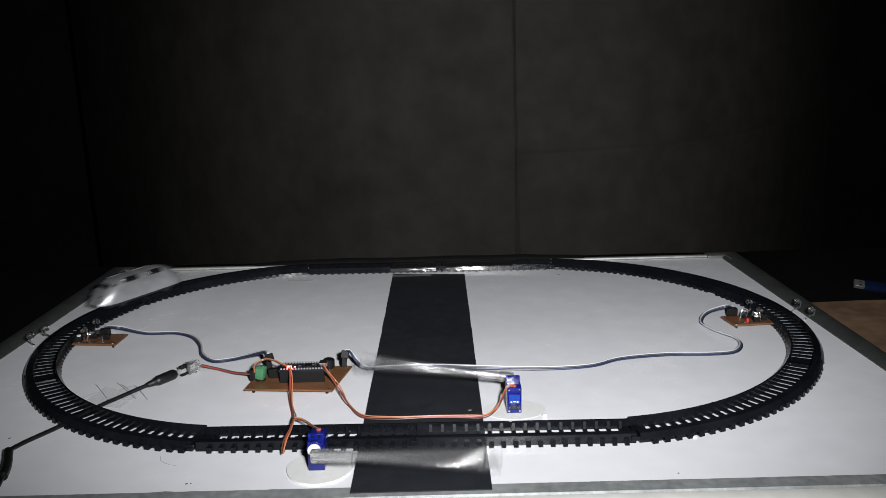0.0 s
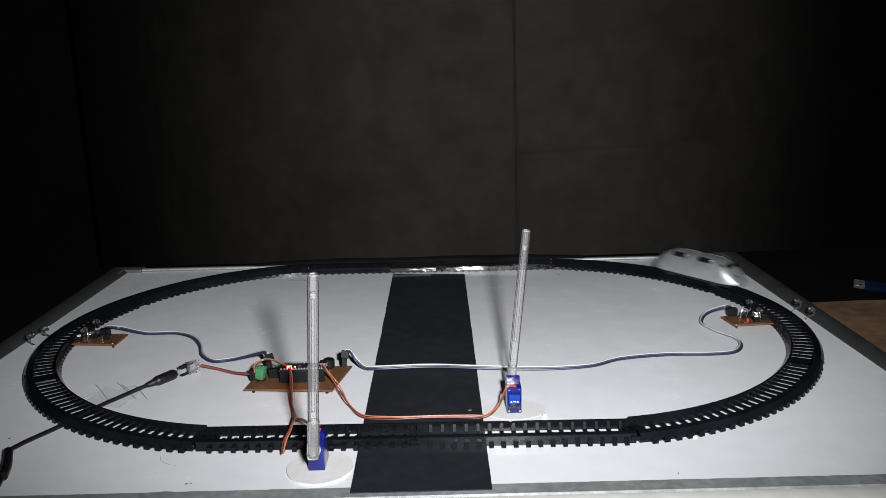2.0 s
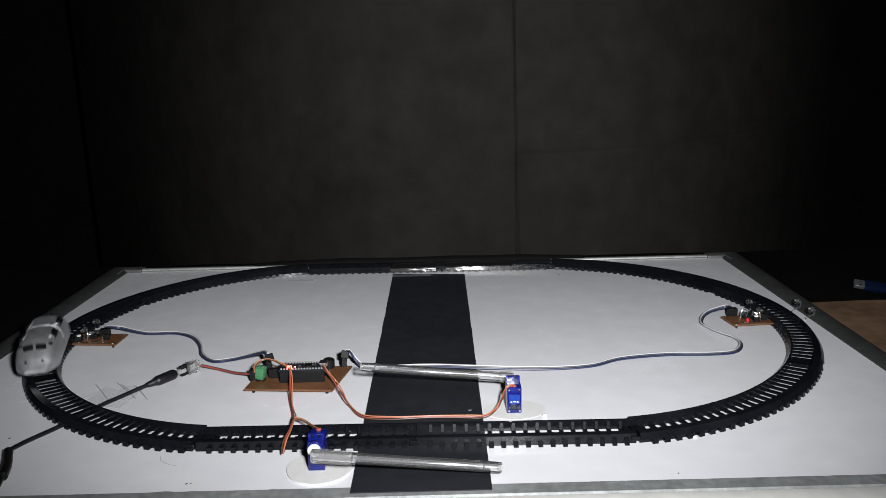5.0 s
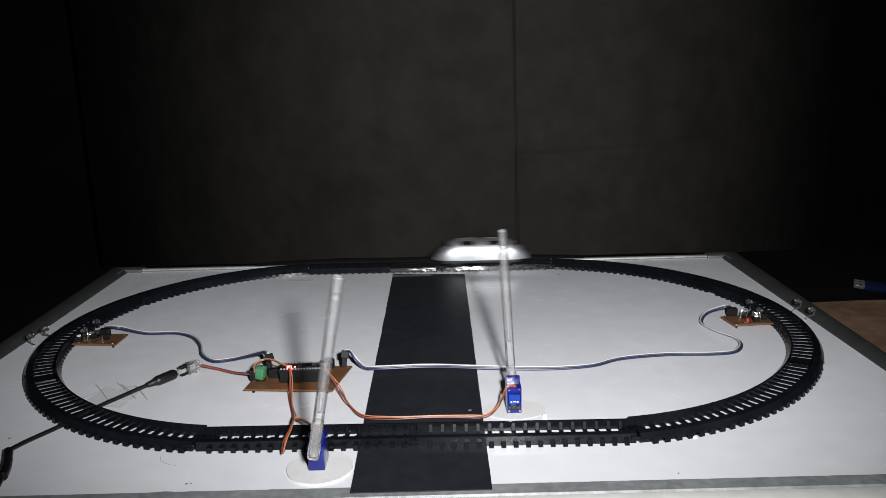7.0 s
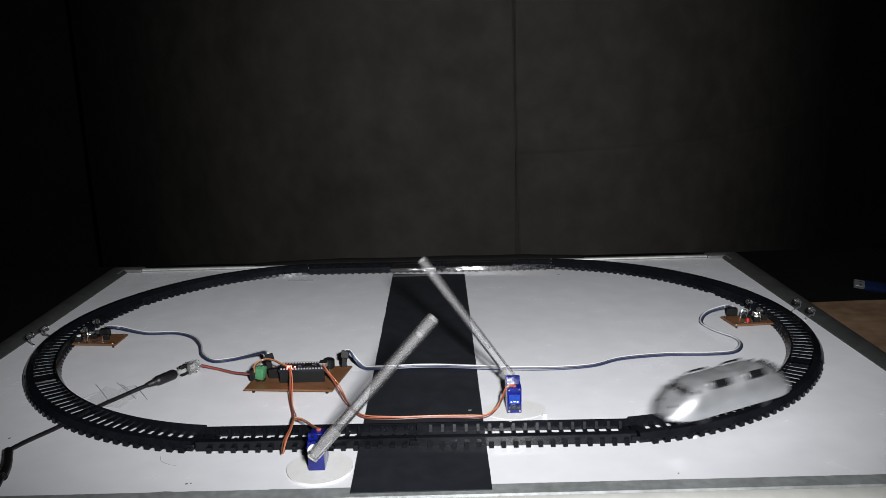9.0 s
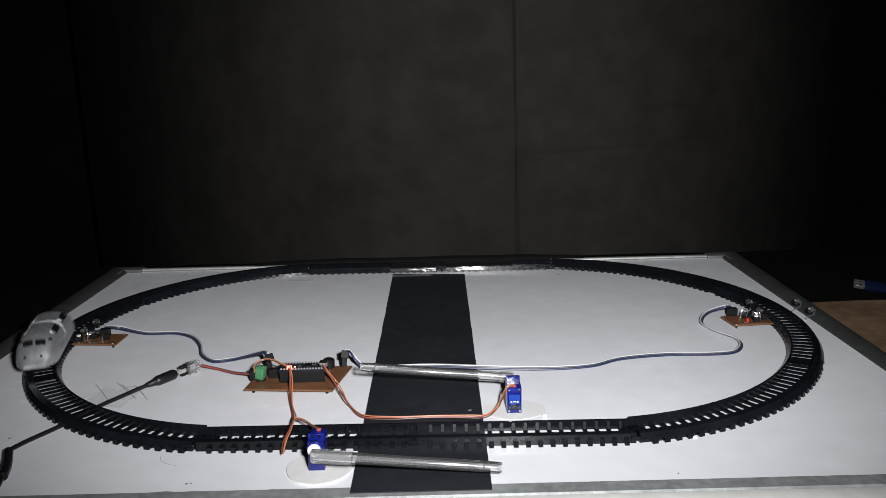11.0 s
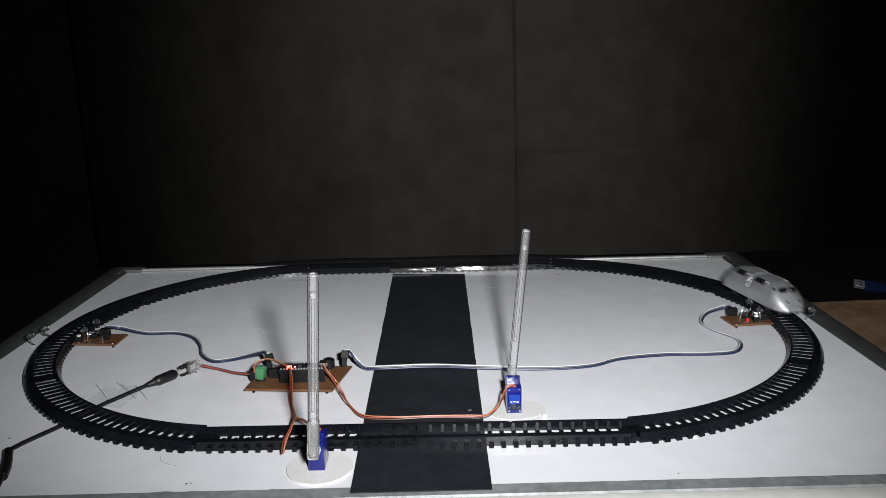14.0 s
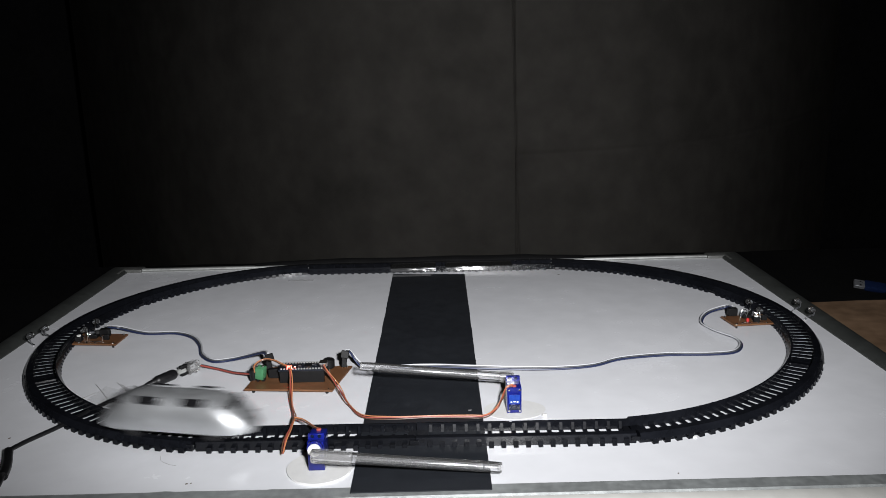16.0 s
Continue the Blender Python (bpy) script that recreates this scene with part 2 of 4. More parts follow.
def build_setting():
    table = solid("table", bm_box(1.9, 1.10, 0.03, 0.003), "wood", "brown wooden table top under the whiteboard", "table",
                  pose(0.05, -0.13, -0.0375), kind="structure")
    # black cloth over the far part of the table, with a wavy rim
    bm = bmesh.new()
    grid = []
    for i in range(41):
        row = []
        for j in range(17):
            x = -0.95 + 2.0 * i / 40
            rim = 0.156 + 0.006 * math.sin((x - 0.50) * 19) if x > 0.40 else (-0.75 if x < -0.44 else 0.12)
            y = rim + (0.415 - rim) * j / 16
            z = -0.0205 + 0.002 * noise.noise((x * 9, y * 9, 0)) + (0.0015 if j else 0)
            row.append(bm.verts.new((x, y, z)))
        grid.append(row)
    for a, b in zip(grid, grid[1:]):
        for j in range(16):
            bm.faces.new((a[j], b[j], b[j + 1], a[j + 1]))
    bmesh.ops.solidify(bm, geom=bm.faces[:], thickness=-0.0015)
    solid("table_cloth", bm, "cloth_floor", "black cloth spread over the table behind the board", "cloth", kind="structure")
    # a gathered hem of the cloth, lying over the middle of the board's back rail
    secs = []
    for k in range(61):
        x = -0.245 + 0.475 * k / 60
        f = min(1.0, 6.0 * k / 60, 6.0 * (60 - k) / 60)
        n = noise.noise((x * 14, 5.0, 0))
        y0 = BY + 0.0075 + 0.0012 * n
        top = 0.0048 + 0.0034 * f + 0.0012 * n * f
        ring = [(0.000, 0.0046), (0.0005, top * 0.8), (0.004, top), (0.012, top + 0.001), (0.022, top - 0.003), (0.030, -0.008), (0.040, -0.0185), (0.060, -0.0195), (0.060, -0.0205), (0.030, -0.0200), (0.022, -0.006), (0.014, 0.0042)]
        secs.append([(x, y0 + u, z) for u, z in ring])
    solid("cloth_hem", bm_loft(secs), "cloth_floor", "gathered black cloth hem over the whiteboard's back rail", "cloth", kind="structure")
    # hanging backdrop with a sewn seam and a fold
    bm = bmesh.new()
    grid = []
    xs = sorted([-1.05 + 2.09 * i / 150 for i in range(151)] + [0.1401 + 0.0011 * i for i in range(24)])
    zs = sorted([-0.45 + 0.028 * j for j in range(20)] + [0.11 + 0.99 * j / 70 for j in range(71)] + [0.1003 + 0.0021 * j for j in range(22)])
    nz = len(zs) - 1
    for x in xs:
        row = []
        for z in zs:
            y = 0.56 + 0.012 * noise.noise((x * 2.3, 0.4, z * 0.9)) + 0.004 * noise.noise((x * 7, 3.1, z * 4))
            y += 0.0030 * math.exp(-((x - 0.1595 + 0.022 * z) / 0.0016) ** 2)
            if x > 0.155:
                y += 0.0016 * math.exp(-((z - 0.122 - 0.02 * (x - 0.15)) / 0.005) ** 2) - 0.0018 * math.tanh((z - 0.122) / 0.012)
            v = 0.36 * (abs(x - 0.12) / 0.62) ** 2.4
            y += v / (1 + 0.3 * v)
            row.append(bm.verts.new((x, y, z)))
        grid.append(row)
    for a, b in zip(grid, grid[1:]):
        for j in range(nz):
            bm.faces.new((a[j], b[j], b[j + 1], a[j + 1]))
    bmesh.ops.solidify(bm, geom=bm.faces[:], thickness=0.002)
    solid("backdrop", bm, "cloth", "black hanging backdrop cloth with a seam and folds", "backdrop", kind="structure")
    # dark room behind the camera and round the table
    for nm, sx, sy, sz, p in (("floor", 6, 6, 0.05, (0, 0, -0.80)), ("wall_north", 6, 0.05, 3.3, (0, 2.2, 0.85)), ("wall_south", 6, 0.05, 3.3, (0, -3.0, 0.85)),
                              ("wall_east", 0.05, 6, 3.3, (3.0, 0, 0.85)), ("wall_west", 0.05, 6, 3.3, (-3.0, 0, 0.85)), ("ceiling", 6, 6, 0.05, (0, 0, 2.52))):
        solid(nm, bm_box(sx, sy, sz), "cloth_floor", "dark unlit room " + nm.split("_")[0], nm.split("_")[0], pose(*p), kind="structure")


def build_board():
    b = thing("whiteboard", "white enamel whiteboard lying flat in a grey aluminium frame", "whiteboard")
    def edge(y):
        return BX - 0.0030 - 0.020 * y          # the surface narrows a little towards the back

    outline = [(-edge(-BY), -BY - 0.002), (edge(-BY), -BY - 0.002), (edge(BY), BY + 0.004), (-edge(BY), BY + 0.004)]
    part("panel", bm_prism(outline, -0.010, 0.0), "board", b, "glossy white writing surface")
    # side rails: rounded channel, a little higher than the surface; colour darkened to stand for shade
    for sx in (-1, 1):
        prof = [(0.0, -0.021), (0.0, 0.0012), (0.10, 0.0038), (0.34, 0.0058), (0.62, 0.0066), (0.82, 0.0050), (0.95, 0.000), (1.0, -0.008), (1.0, -0.021)]
        secs = [[(sx * (edge(y) + u * (BX + 0.0205 - edge(y))), y, z) for u, z in prof] for y in (-BY - 0.016, 0.0, BY + 0.010)]
        part("side_rail", bm_loft(secs), "alu_shaded", b, "grey aluminium rail with shade in its colour")
    # back rail: light along its top is put into the paler colour
    prof = [(0.004, -0.021), (0.004, 0.0006), (0.0055, 0.0014), (0.0065, 0.0014), (0.007, 0.0032), (0.008, 0.0038), (0.014, 0.0036), (0.018, 0.001), (0.018, -0.021)]
    part("back_rail", bm_loft([[(x, BY + u, z) for u, z in prof] for x in (-BX + 0.006, 0, BX - 0.006)]), "alu_lit", b, "aluminium rail with the light on it in its colour")
    # the front rail's inner edge is frayed, with scraps of old tape on it
    secs = []
    for k in range(241):
        x = -BX - 0.001 + (2 * BX + 0.002) * k / 240
        w = 0.00030 * noise.noise((x * 60, 2.0, 0)) + 0.00022 * noise.noise((x * 260, 7.0, 0))
        w -= 0.0012 * math.exp(-((x + 0.175) / 0.005) ** 2) + 0.0007 * math.exp(-((x + 0.155) / 0.003) ** 2) + 0.0005 * math.exp(-((x + 0.098) / 0.0012) ** 2)
        prof = [(0.0008 + w, -0.021), (0.0008 + w, 0.0007), (0.0060, 0.0006), (0.0132, 0.0004), (0.0140, -0.0020), (0.0150, -0.0020), (0.0150, -0.021)]
        secs.append([(x, -BY - u, z) for u, z in prof])
    part("front_rail", bm_loft(secs), "alu_front", b, "worn flat aluminium rail with a frayed edge")
    prof = [(0.0152, -0.021), (0.0152, -0.0006), (0.0170, 0.0002), (0.0300, -0.0010), (0.0480, -0.0050), (0.0500, -0.0080), (0.0500, -0.021)]
    part("front_ledge", bm_loft([[(x, -BY - u, z) for u, z in prof] for x in (-BX - 0.001, 0, BX + 0.001)]), "ledge", b, "pale painted outer ledge")
    for sx in (-1, 1):
        c = join(bm_box(0.046, 0.020, 0.027, 0.003, (sx * (BX - 0.0070), BY + 0.0120, -0.0088), seg=2),
                 bm_box(0.0225, 0.040, 0.0265, 0.003, (sx * (BX + 0.0055), BY - 0.000, -0.0084), seg=2))
        part("corner_cap", c, "corner", b, "grey plastic corner cap")
    return b


def build_road():
    """The black band across the board."""
    n = 24
    left, right = [], []
    for k in range(n + 1):
        y = -0.311 + (0.2545 + 0.311) * k / n
        j = 0.0006 * noise.noise((y * 30, 1, 0))
        left.append((-0.0428 + j, y + 0.004 * (k == n)))
        right.append((0.0566 + j - 0.001 * k / n, y - 0.005 * (k == n)))
    solid("road_strip", bm_prism(right + left[::-1], 0.0008, 0.0016), "tape", "matt black paper strip laid as a road across the whiteboard", "road")


# ---------------------------------------------------------------- track
HALF, RAIL_IN, RAIL_OUT = 0.0172, 0.0102, 0.0136
PITCH = 0.0096


def sweep_track(s0, s1, profile):
    """A bar along the track; profile gives its corners as (sideways, height)."""
    n = max(2, int((s1 - s0) / 0.012))
    secs = []
    for k in range(n + 1):
        s = s0 + (s1 - s0) * k / n
        a = heading(min(max(s, s0 + 0.0025), s1 - 0.0025))
        side = Vector((-math.sin(a), math.cos(a), 0))
        p = on_track(s)
        secs.append([p + side * u + Vector((0, 0, z)) for u, z in profile])
    return bm_loft(secs)


def build_track():
    ends = [0, L]
    ends += [L + ARC * k / 3 for k in (1, 2, 3)] + [2 * L + ARC, 3 * L + ARC]
    ends += [3 * L + ARC + ARC * k / 3 for k in (1, 2, 3)] + [PER]
    def tie_mesh(width, tall, ribs, block, slope):
        bits = [bm_box(width, 0.0250, 0.0011 if ribs else 0.0014, 0.0002, (0, 0, 0.0007 if ribs else 0.0008))]
        for e in (-1, 1):
            foot = bm_box(block, HALF - RAIL_OUT + 0.002, tall, 0.0, (0, e * (HALF + RAIL_OUT - 0.002) / 2, tall / 2 + 0.0001))
            for v in foot.verts:
                if v.co.y * e > RAIL_OUT + 0.0005:
                    v.co.y -= e * slope * max(0.0, v.co.z - 0.0012)
            bits.append(foot)
            if ribs:
                rib = bm_box(0.0024, 0.0030, 0.0062, 0.0, (0, e * 0.0089 - 0.0016, 0.0047))
                for v in rib.verts:
                    if v.co.y * e < 0.0089 - e * 0.0016:
                        v.co.y += e * slope * max(0.0, v.co.z - 0.0020)
                bits.append(rib)
        return mesh_of("tie", join(*bits), "track")

    # Glint set by shape: sloped faces on one straight, upright on the others.
    tie_straight, tie_no_glint = tie_mesh(0.0038, 0.0050, True, 0.0037, 0.42), tie_mesh(0.0036, 0.0046, True, 0.0037, 0.0)
    tie_curved = tie_mesh(0.0050, 0.0042, False, 0.0048, 0.3)
    for s0, s1 in zip(ends, ends[1:]):
        straight = abs(s1 - s0 - L) < 1e-6
        sec = thing("track_section", "%s black plastic toy track section lying on the whiteboard" % ("straight" if straight else "curved"), "toy track", group="track sections of the oval")
        g = 0.0003
        ri = 0.0096 if straight else RAIL_IN
        c = 0.0004
        for e in (-1, 1):
            face = ri - (0.0016 if straight else 0.0032) if e > 0 else ri + 0.0016      # the channel lies a little to the inner side
            rt = 0.0083 if straight else (0.0086 if e > 0 else 0.0099)
            if straight:
                flank = ((RAIL_OUT, 0.0003),)
            else:
                flank = ((HALF - 0.0006, 0.0042), (HALF - 0.0014, 0.0036), (RAIL_OUT, 0.0036), (RAIL_OUT, 0.0003))
            prof = [(e * u, z) for u, z in ((face, 0.0003), (face, rt - c), (face + c, rt), (RAIL_OUT - c, rt), (RAIL_OUT, rt - c), *flank)]
            part("rail", sweep_track(s0 + g, s1 - g, prof), "track", sec)
        for a, b in ((s0 + g, s0 + 0.0065), (s1 - 0.0095, s1 - g)):
            part("end_plate", sweep_track(a, b, [(-0.0126, 0.0004), (0.0126, 0.0004), (0.0126, 0.0024), (-0.0126, 0.0024)]), "track", sec)
        # joining clip on the outer side
        for sd in (-1, 1):
            a = heading(s0 + 0.004)
            p = on_track(s0 + 0.001) + Vector((-math.sin(a), math.cos(a), 0)) * sd * (RAIL_OUT + 0.0012)
            part("clip", bm_box(0.007, 0.0014, 0.0036, 0.0003, (p.x, p.y, 0.0050), pose(0, 0, 0, 0, 0, math.degrees(a))), "track", sec)
        n = int(round((s1 - s0 - 0.0195) / PITCH))
        for k in range(n + 1):
            s = s0 + 0.0080 + (s1 - s0 - 0.0195) * k / n
            t = new("tie", tie_curved if not straight else tie_straight if L + ARC - 0.01 < s0 < L + ARC + 0.01 else tie_no_glint)
            t.parent = sec
            p = on_track(s)
            t.matrix_basis = Matrix.Translation((p.x, p.y, 0.0)) @ pose(0, 0, 0, 0, 0, math.degrees(heading(s)))


# ---------------------------------------------------------------- train
def build_train():
    t = thing("toy_train", "silver plastic streamlined toy train car running on the black track", "toy train")
    NX = 34

    def outline(x):
        a = abs(x) / 0.0645
        e = max(0.0, (a - 0.46) / 0.54)
        top = 0.0165 + 0.0264 * (1 - e ** 1.75) ** 0.72 if e < 1 else 0.0165
        top = max(top, 0.0205)
        w = 0.0190 * (1 - max(0.0, (a - 0.62) / 0.38) ** 2.6 * 0.52)
        return top, w

    secs = []
    for i in range(NX + 1):
        f = -1 + 2 * i / NX
        x = 0.0645 * math.copysign(abs(f) ** 0.8, f)
        top, w = outline(x)
        h = top - 0.0165
        half = [(1.0, 0.0), (1.01, 0.12), (0.99, 0.40), (0.93, 0.62), (0.82, 0.78), (0.70, 0.87), (0.56, 0.935), (0.40, 0.975), (0.20, 0.995), (0.0, 1.0)]
        ring = [(x, w * u, 0.0165 + h * v) for u, v in half] + [(x, -w * u, 0.0165 + h * v) for u, v in half[-2::-1]]
        secs.append(ring)
    body = part("body", bm_loft(secs), "silver", t)
    for sy in (-1, 1):
        for x in (-0.0195, 0.0185):
            w = part("side_window", bm_box(0.0190, 0.0064, 0.0044, 0.0009, (x, sy * 0.0134, 0.0394), pose(0, 0, 0, -sy * 44, 0, 0)), "dark_window", body, "black side window")
            part("window_ledge", bm_box(0.0215, 0.0030, 0.0013, 0.0004, (x, sy * 0.0118, 0.0409), pose(0, 0, 0, -sy * 36, 0, 0)), "silver", w, "bright ledge over the window")
    for sx in (-1, 1):
        for sy in (-1, 1):
            part("windscreen", bm_box(0.0060, 0.0086, 0.0030, 0.0009, (sx * 0.0490, sy * 0.0056, 0.0369), pose(0, 0, 0, -sy * 10, sx * 44, 0)), "dark_window", body, "black windscreen pane")
            part("headlight", bm_cyl(0.0012, 0.0012, (sx * 0.0606, sy * 0.0072, 0.0270), pose(0, 0, 0, 0, 62, 0) if sx > 0 else pose(0, 0, 0, 0, -62, 0), 12), "dark_window", body, "small dark headlight")
            part("quarter_window", bm_box(0.0030, 0.0034, 0.0040, 0.0008, (sx * 0.0430, sy * 0.0128, 0.0367), pose(0, 0, 0, -sy * 44, sx * 16, 0)), "dark_window", body, "small black quarter window")
    rim = [(0.0, u * 0.0190, 0.0165 + v * 0.0264 + 0.0002) for u, v in ((-0.98, 0.45), (-0.93, 0.62), (-0.82, 0.78), (-0.56, 0.935), (-0.20, 0.995), (0.20, 0.995), (0.56, 0.935), (0.82, 0.78), (0.93, 0.62), (0.98, 0.45))]
    part("roof_rim", bm_tube(rim, 0.00042, 6, 4), "silver", body, "raised rim across the roof")
    part("chassis", bm_box(0.104, 0.0195, 0.0080, 0.001, (0, 0, 0.0138)), "chassis", t, "black underframe")
    for x in (-0.034, 0.034):
        for sy in (-1, 1):
            part("wheel", bm_cyl(0.0050, 0.0026, (x, sy * 0.0123, 0.0134), ALONG_Y, 20), "chassis", t, "black wheel")
    return t


# ---------------------------------------------------------------- barrier servos and arms
PIVOT_A, PIVOT_B = Vector((-0.0697, -0.2935, 0.0212)), Vector((0.0842, -0.1518, 0.0176))


def build_arm(length, label, at, wound):
    """A clear pen barrel on a white servo horn; its length points along +x."""
    arm = thing("barrier_arm", label, "barrier arm", at, group="barrier arms")
    n = 24

    def ring(x, r):
        # a six-sided barrel with soft corners
        out = []
        for k in range(n):
            a = 2 * math.pi * k / n
            w = r * (1 + 0.035 * math.cos(6 * a))
            out.append((x, w * math.cos(a), w * math.sin(a)))
        return out

    bm = bmesh.new()
    loops = [ring(-0.0005, 0.0034), ring(0.003, 0.0040), (ring(length - 0.012, 0.0040)), ring(length - 0.002, 0.0037), ring(length, 0.0034),
             ring(length, 0.0026), ring(length - 0.012, 0.0029), ring(0.003, 0.0030), ring(-0.0005, 0.0026)]
    vs = [[bm.verts.new(p) for p in lp] for lp in loops]
    for a, b in zip(vs, vs[1:] + vs[:1]):
        for k in range(n):
            bm.faces.new((a[k], a[(k + 1) % n], b[(k + 1) % n], b[k]))
    part("barrel", bm, "clear", arm, "clear hollow pen barrel")
    part("tip_plug", bm_cyl(0.0024, 0.0050, (length - 0.0150, 0, 0), ALONG_X, 14, bevel=0.0008), "sleeve", arm, "clear plug inside the tip")
    part("tip_rim", moved(ring_bm(0.0033, 0.00045), Matrix.Translation((length - 0.0004, 0, 0)) @ pose(0, 0, 0, 0, 0, 90)), "wrap", arm, "bright rim of the open end")
    part("plug_collar", moved(ring_bm(0.0023, 0.0004), Matrix.Translation((length - 0.0125, 0, 0)) @ pose(0, 0, 0, 0, 0, 90)), "usb_metal", arm, "dark collar under the tip")
    # added tube: stands in for the bright lines along the clear barrel
    part("streak_tube", bm_cyl(0.0013, length - 0.052, (0.034 + (length - 0.052) / 2, 0.0002, 0), ALONG_X, 12), "clear", arm, "thin clear tube added for light streaks in the barrel")
    part("tape_wrap", bm_box(wound, 0.0088, 0.0088, 0.0024, (wound / 2 - 0.002, 0, 0), seg=2), "sleeve", arm, "clear tape wound round the foot of the barrel")
    return arm


def build_servo(at, label, toward, zs):
    """A micro servo standing on its narrow end; the shaft points along -y (toward = -1) or +y."""
    s = thing("servo_motor", label, "servo motor", at, group="barrier servos")
    y0 = 0.0115
    part("case", bm_box(0.0122, 0.0225, 0.0228, 0.0007, (0, y0, 0.0120), seg=2), "blue", s)
    part("mounting_flange", bm_box(0.0120, 0.0026, 0.0264, 0.0005, (0, y0 + toward * 0.0050, 0.0145)), "blue", s)
    part("gear_cover", bm_cyl(0.0058, 0.0042, (0, y0 + toward * 0.0132, zs), ALONG_Y, 24, bevel=0.0006), "blue", s)
    part("idler_cover", bm_cyl(0.0028, 0.0040, (0, y0 + toward * 0.0131, zs - 0.0070), ALONG_Y, 16, bevel=0.0005), "blue", s)
    for z in (0.0025, 0.0215):
        for x in (-0.0045, 0.0045):
            part("screw", bm_cyl(0.0009, 0.0006, (x, y0 - toward * 0.0114, z), ALONG_Y, 10), "metal", s, "small steel screw")
    part("sticker", bm_box(0.0088, 0.0004, 0.0078, 0, (0, y0 - toward * 0.0114, 0.0132)), "blue_label", s, "light blue sticker")
    part("case_base", bm_box(0.0092, 0.0004, 0.0050, 0.0001, (0, y0 - toward * 0.0114, 0.0058)), "navy", s, "dark blue base panel")
    for k, w in ((-1, 0.0014), (0, 0.0018), (1, 0.0014)):
        part("sticker_mark", bm_box(w, 0.0003, 0.0011, 0, (0.0026 * k, y0 - toward * 0.0117, 0.0112 - 0.0004 * abs(k))), "white_plastic", s, "pale printed bar")
    part("horn", bm_cyl(0.0047, 0.0030, (0, y0 + toward * 0.0168, zs), ALONG_Y, 22, bevel=0.0006), "white_plastic", s, "white round servo horn")
    for x in (-0.0026, 0.0026):
        part("flange_hole", bm_cyl(0.0014, 0.0030, (x, y0 + toward * 0.0050, 0.0258), ALONG_Y, 14), "navy", s, "dark mounting hole")
    part("cable_boot", bm_box(0.0036, 0.0026, 0.0018, 0.0005, (0, y0 - toward * 0.0085, 0.0240)), "red", s, "red cable boot")
    return s


def disc(name, rx, ry, h, at, mat, label, category, wob=0.03):
    n = 48
    out = []
    for k in range(n):
        a = 2 * math.pi * k / n
        w = 1 + wob * noise.noise((math.cos(a) * 1.5, math.sin(a) * 1.5, rx * 90))
        out.append((rx * w * math.cos(a), ry * w * math.sin(a)))
    return solid(name, bm_prism(out, 0.0, h, min(0.0006, h * 0.4)), mat, label, category, at)



# ---------------------------------------------------------------- circuit boards and wires
def ribbon(name, label, points, wires, r=0.00062, gap=0.00135, category="cable", tilt=0.0, wander=0.0, rise=0.0):
    """A flat cable of parallel wires; wires names their materials."""
    t = thing(name, label, category)
    n = len(wires)
    for k, w in enumerate(wires):
        o = (k - (n - 1) / 2) * gap
        part("wire", bm_tube(points, r, 7, 7, side=o * 0.75, lift=rise - o * tilt, wander=wander), w, t, w.replace("_wire", "") + " insulated wire")
    return t


def solder(at, parent, r=0.0012):
    bm = bmesh.new()
    bmesh.ops.create_icosphere(bm, subdivisions=2, radius=r, matrix=Matrix.Translation(at) @ Matrix.Diagonal((1, 1, 0.7, 1)))
    part("solder_joint", bm, "metal", parent, "shiny solder joint")


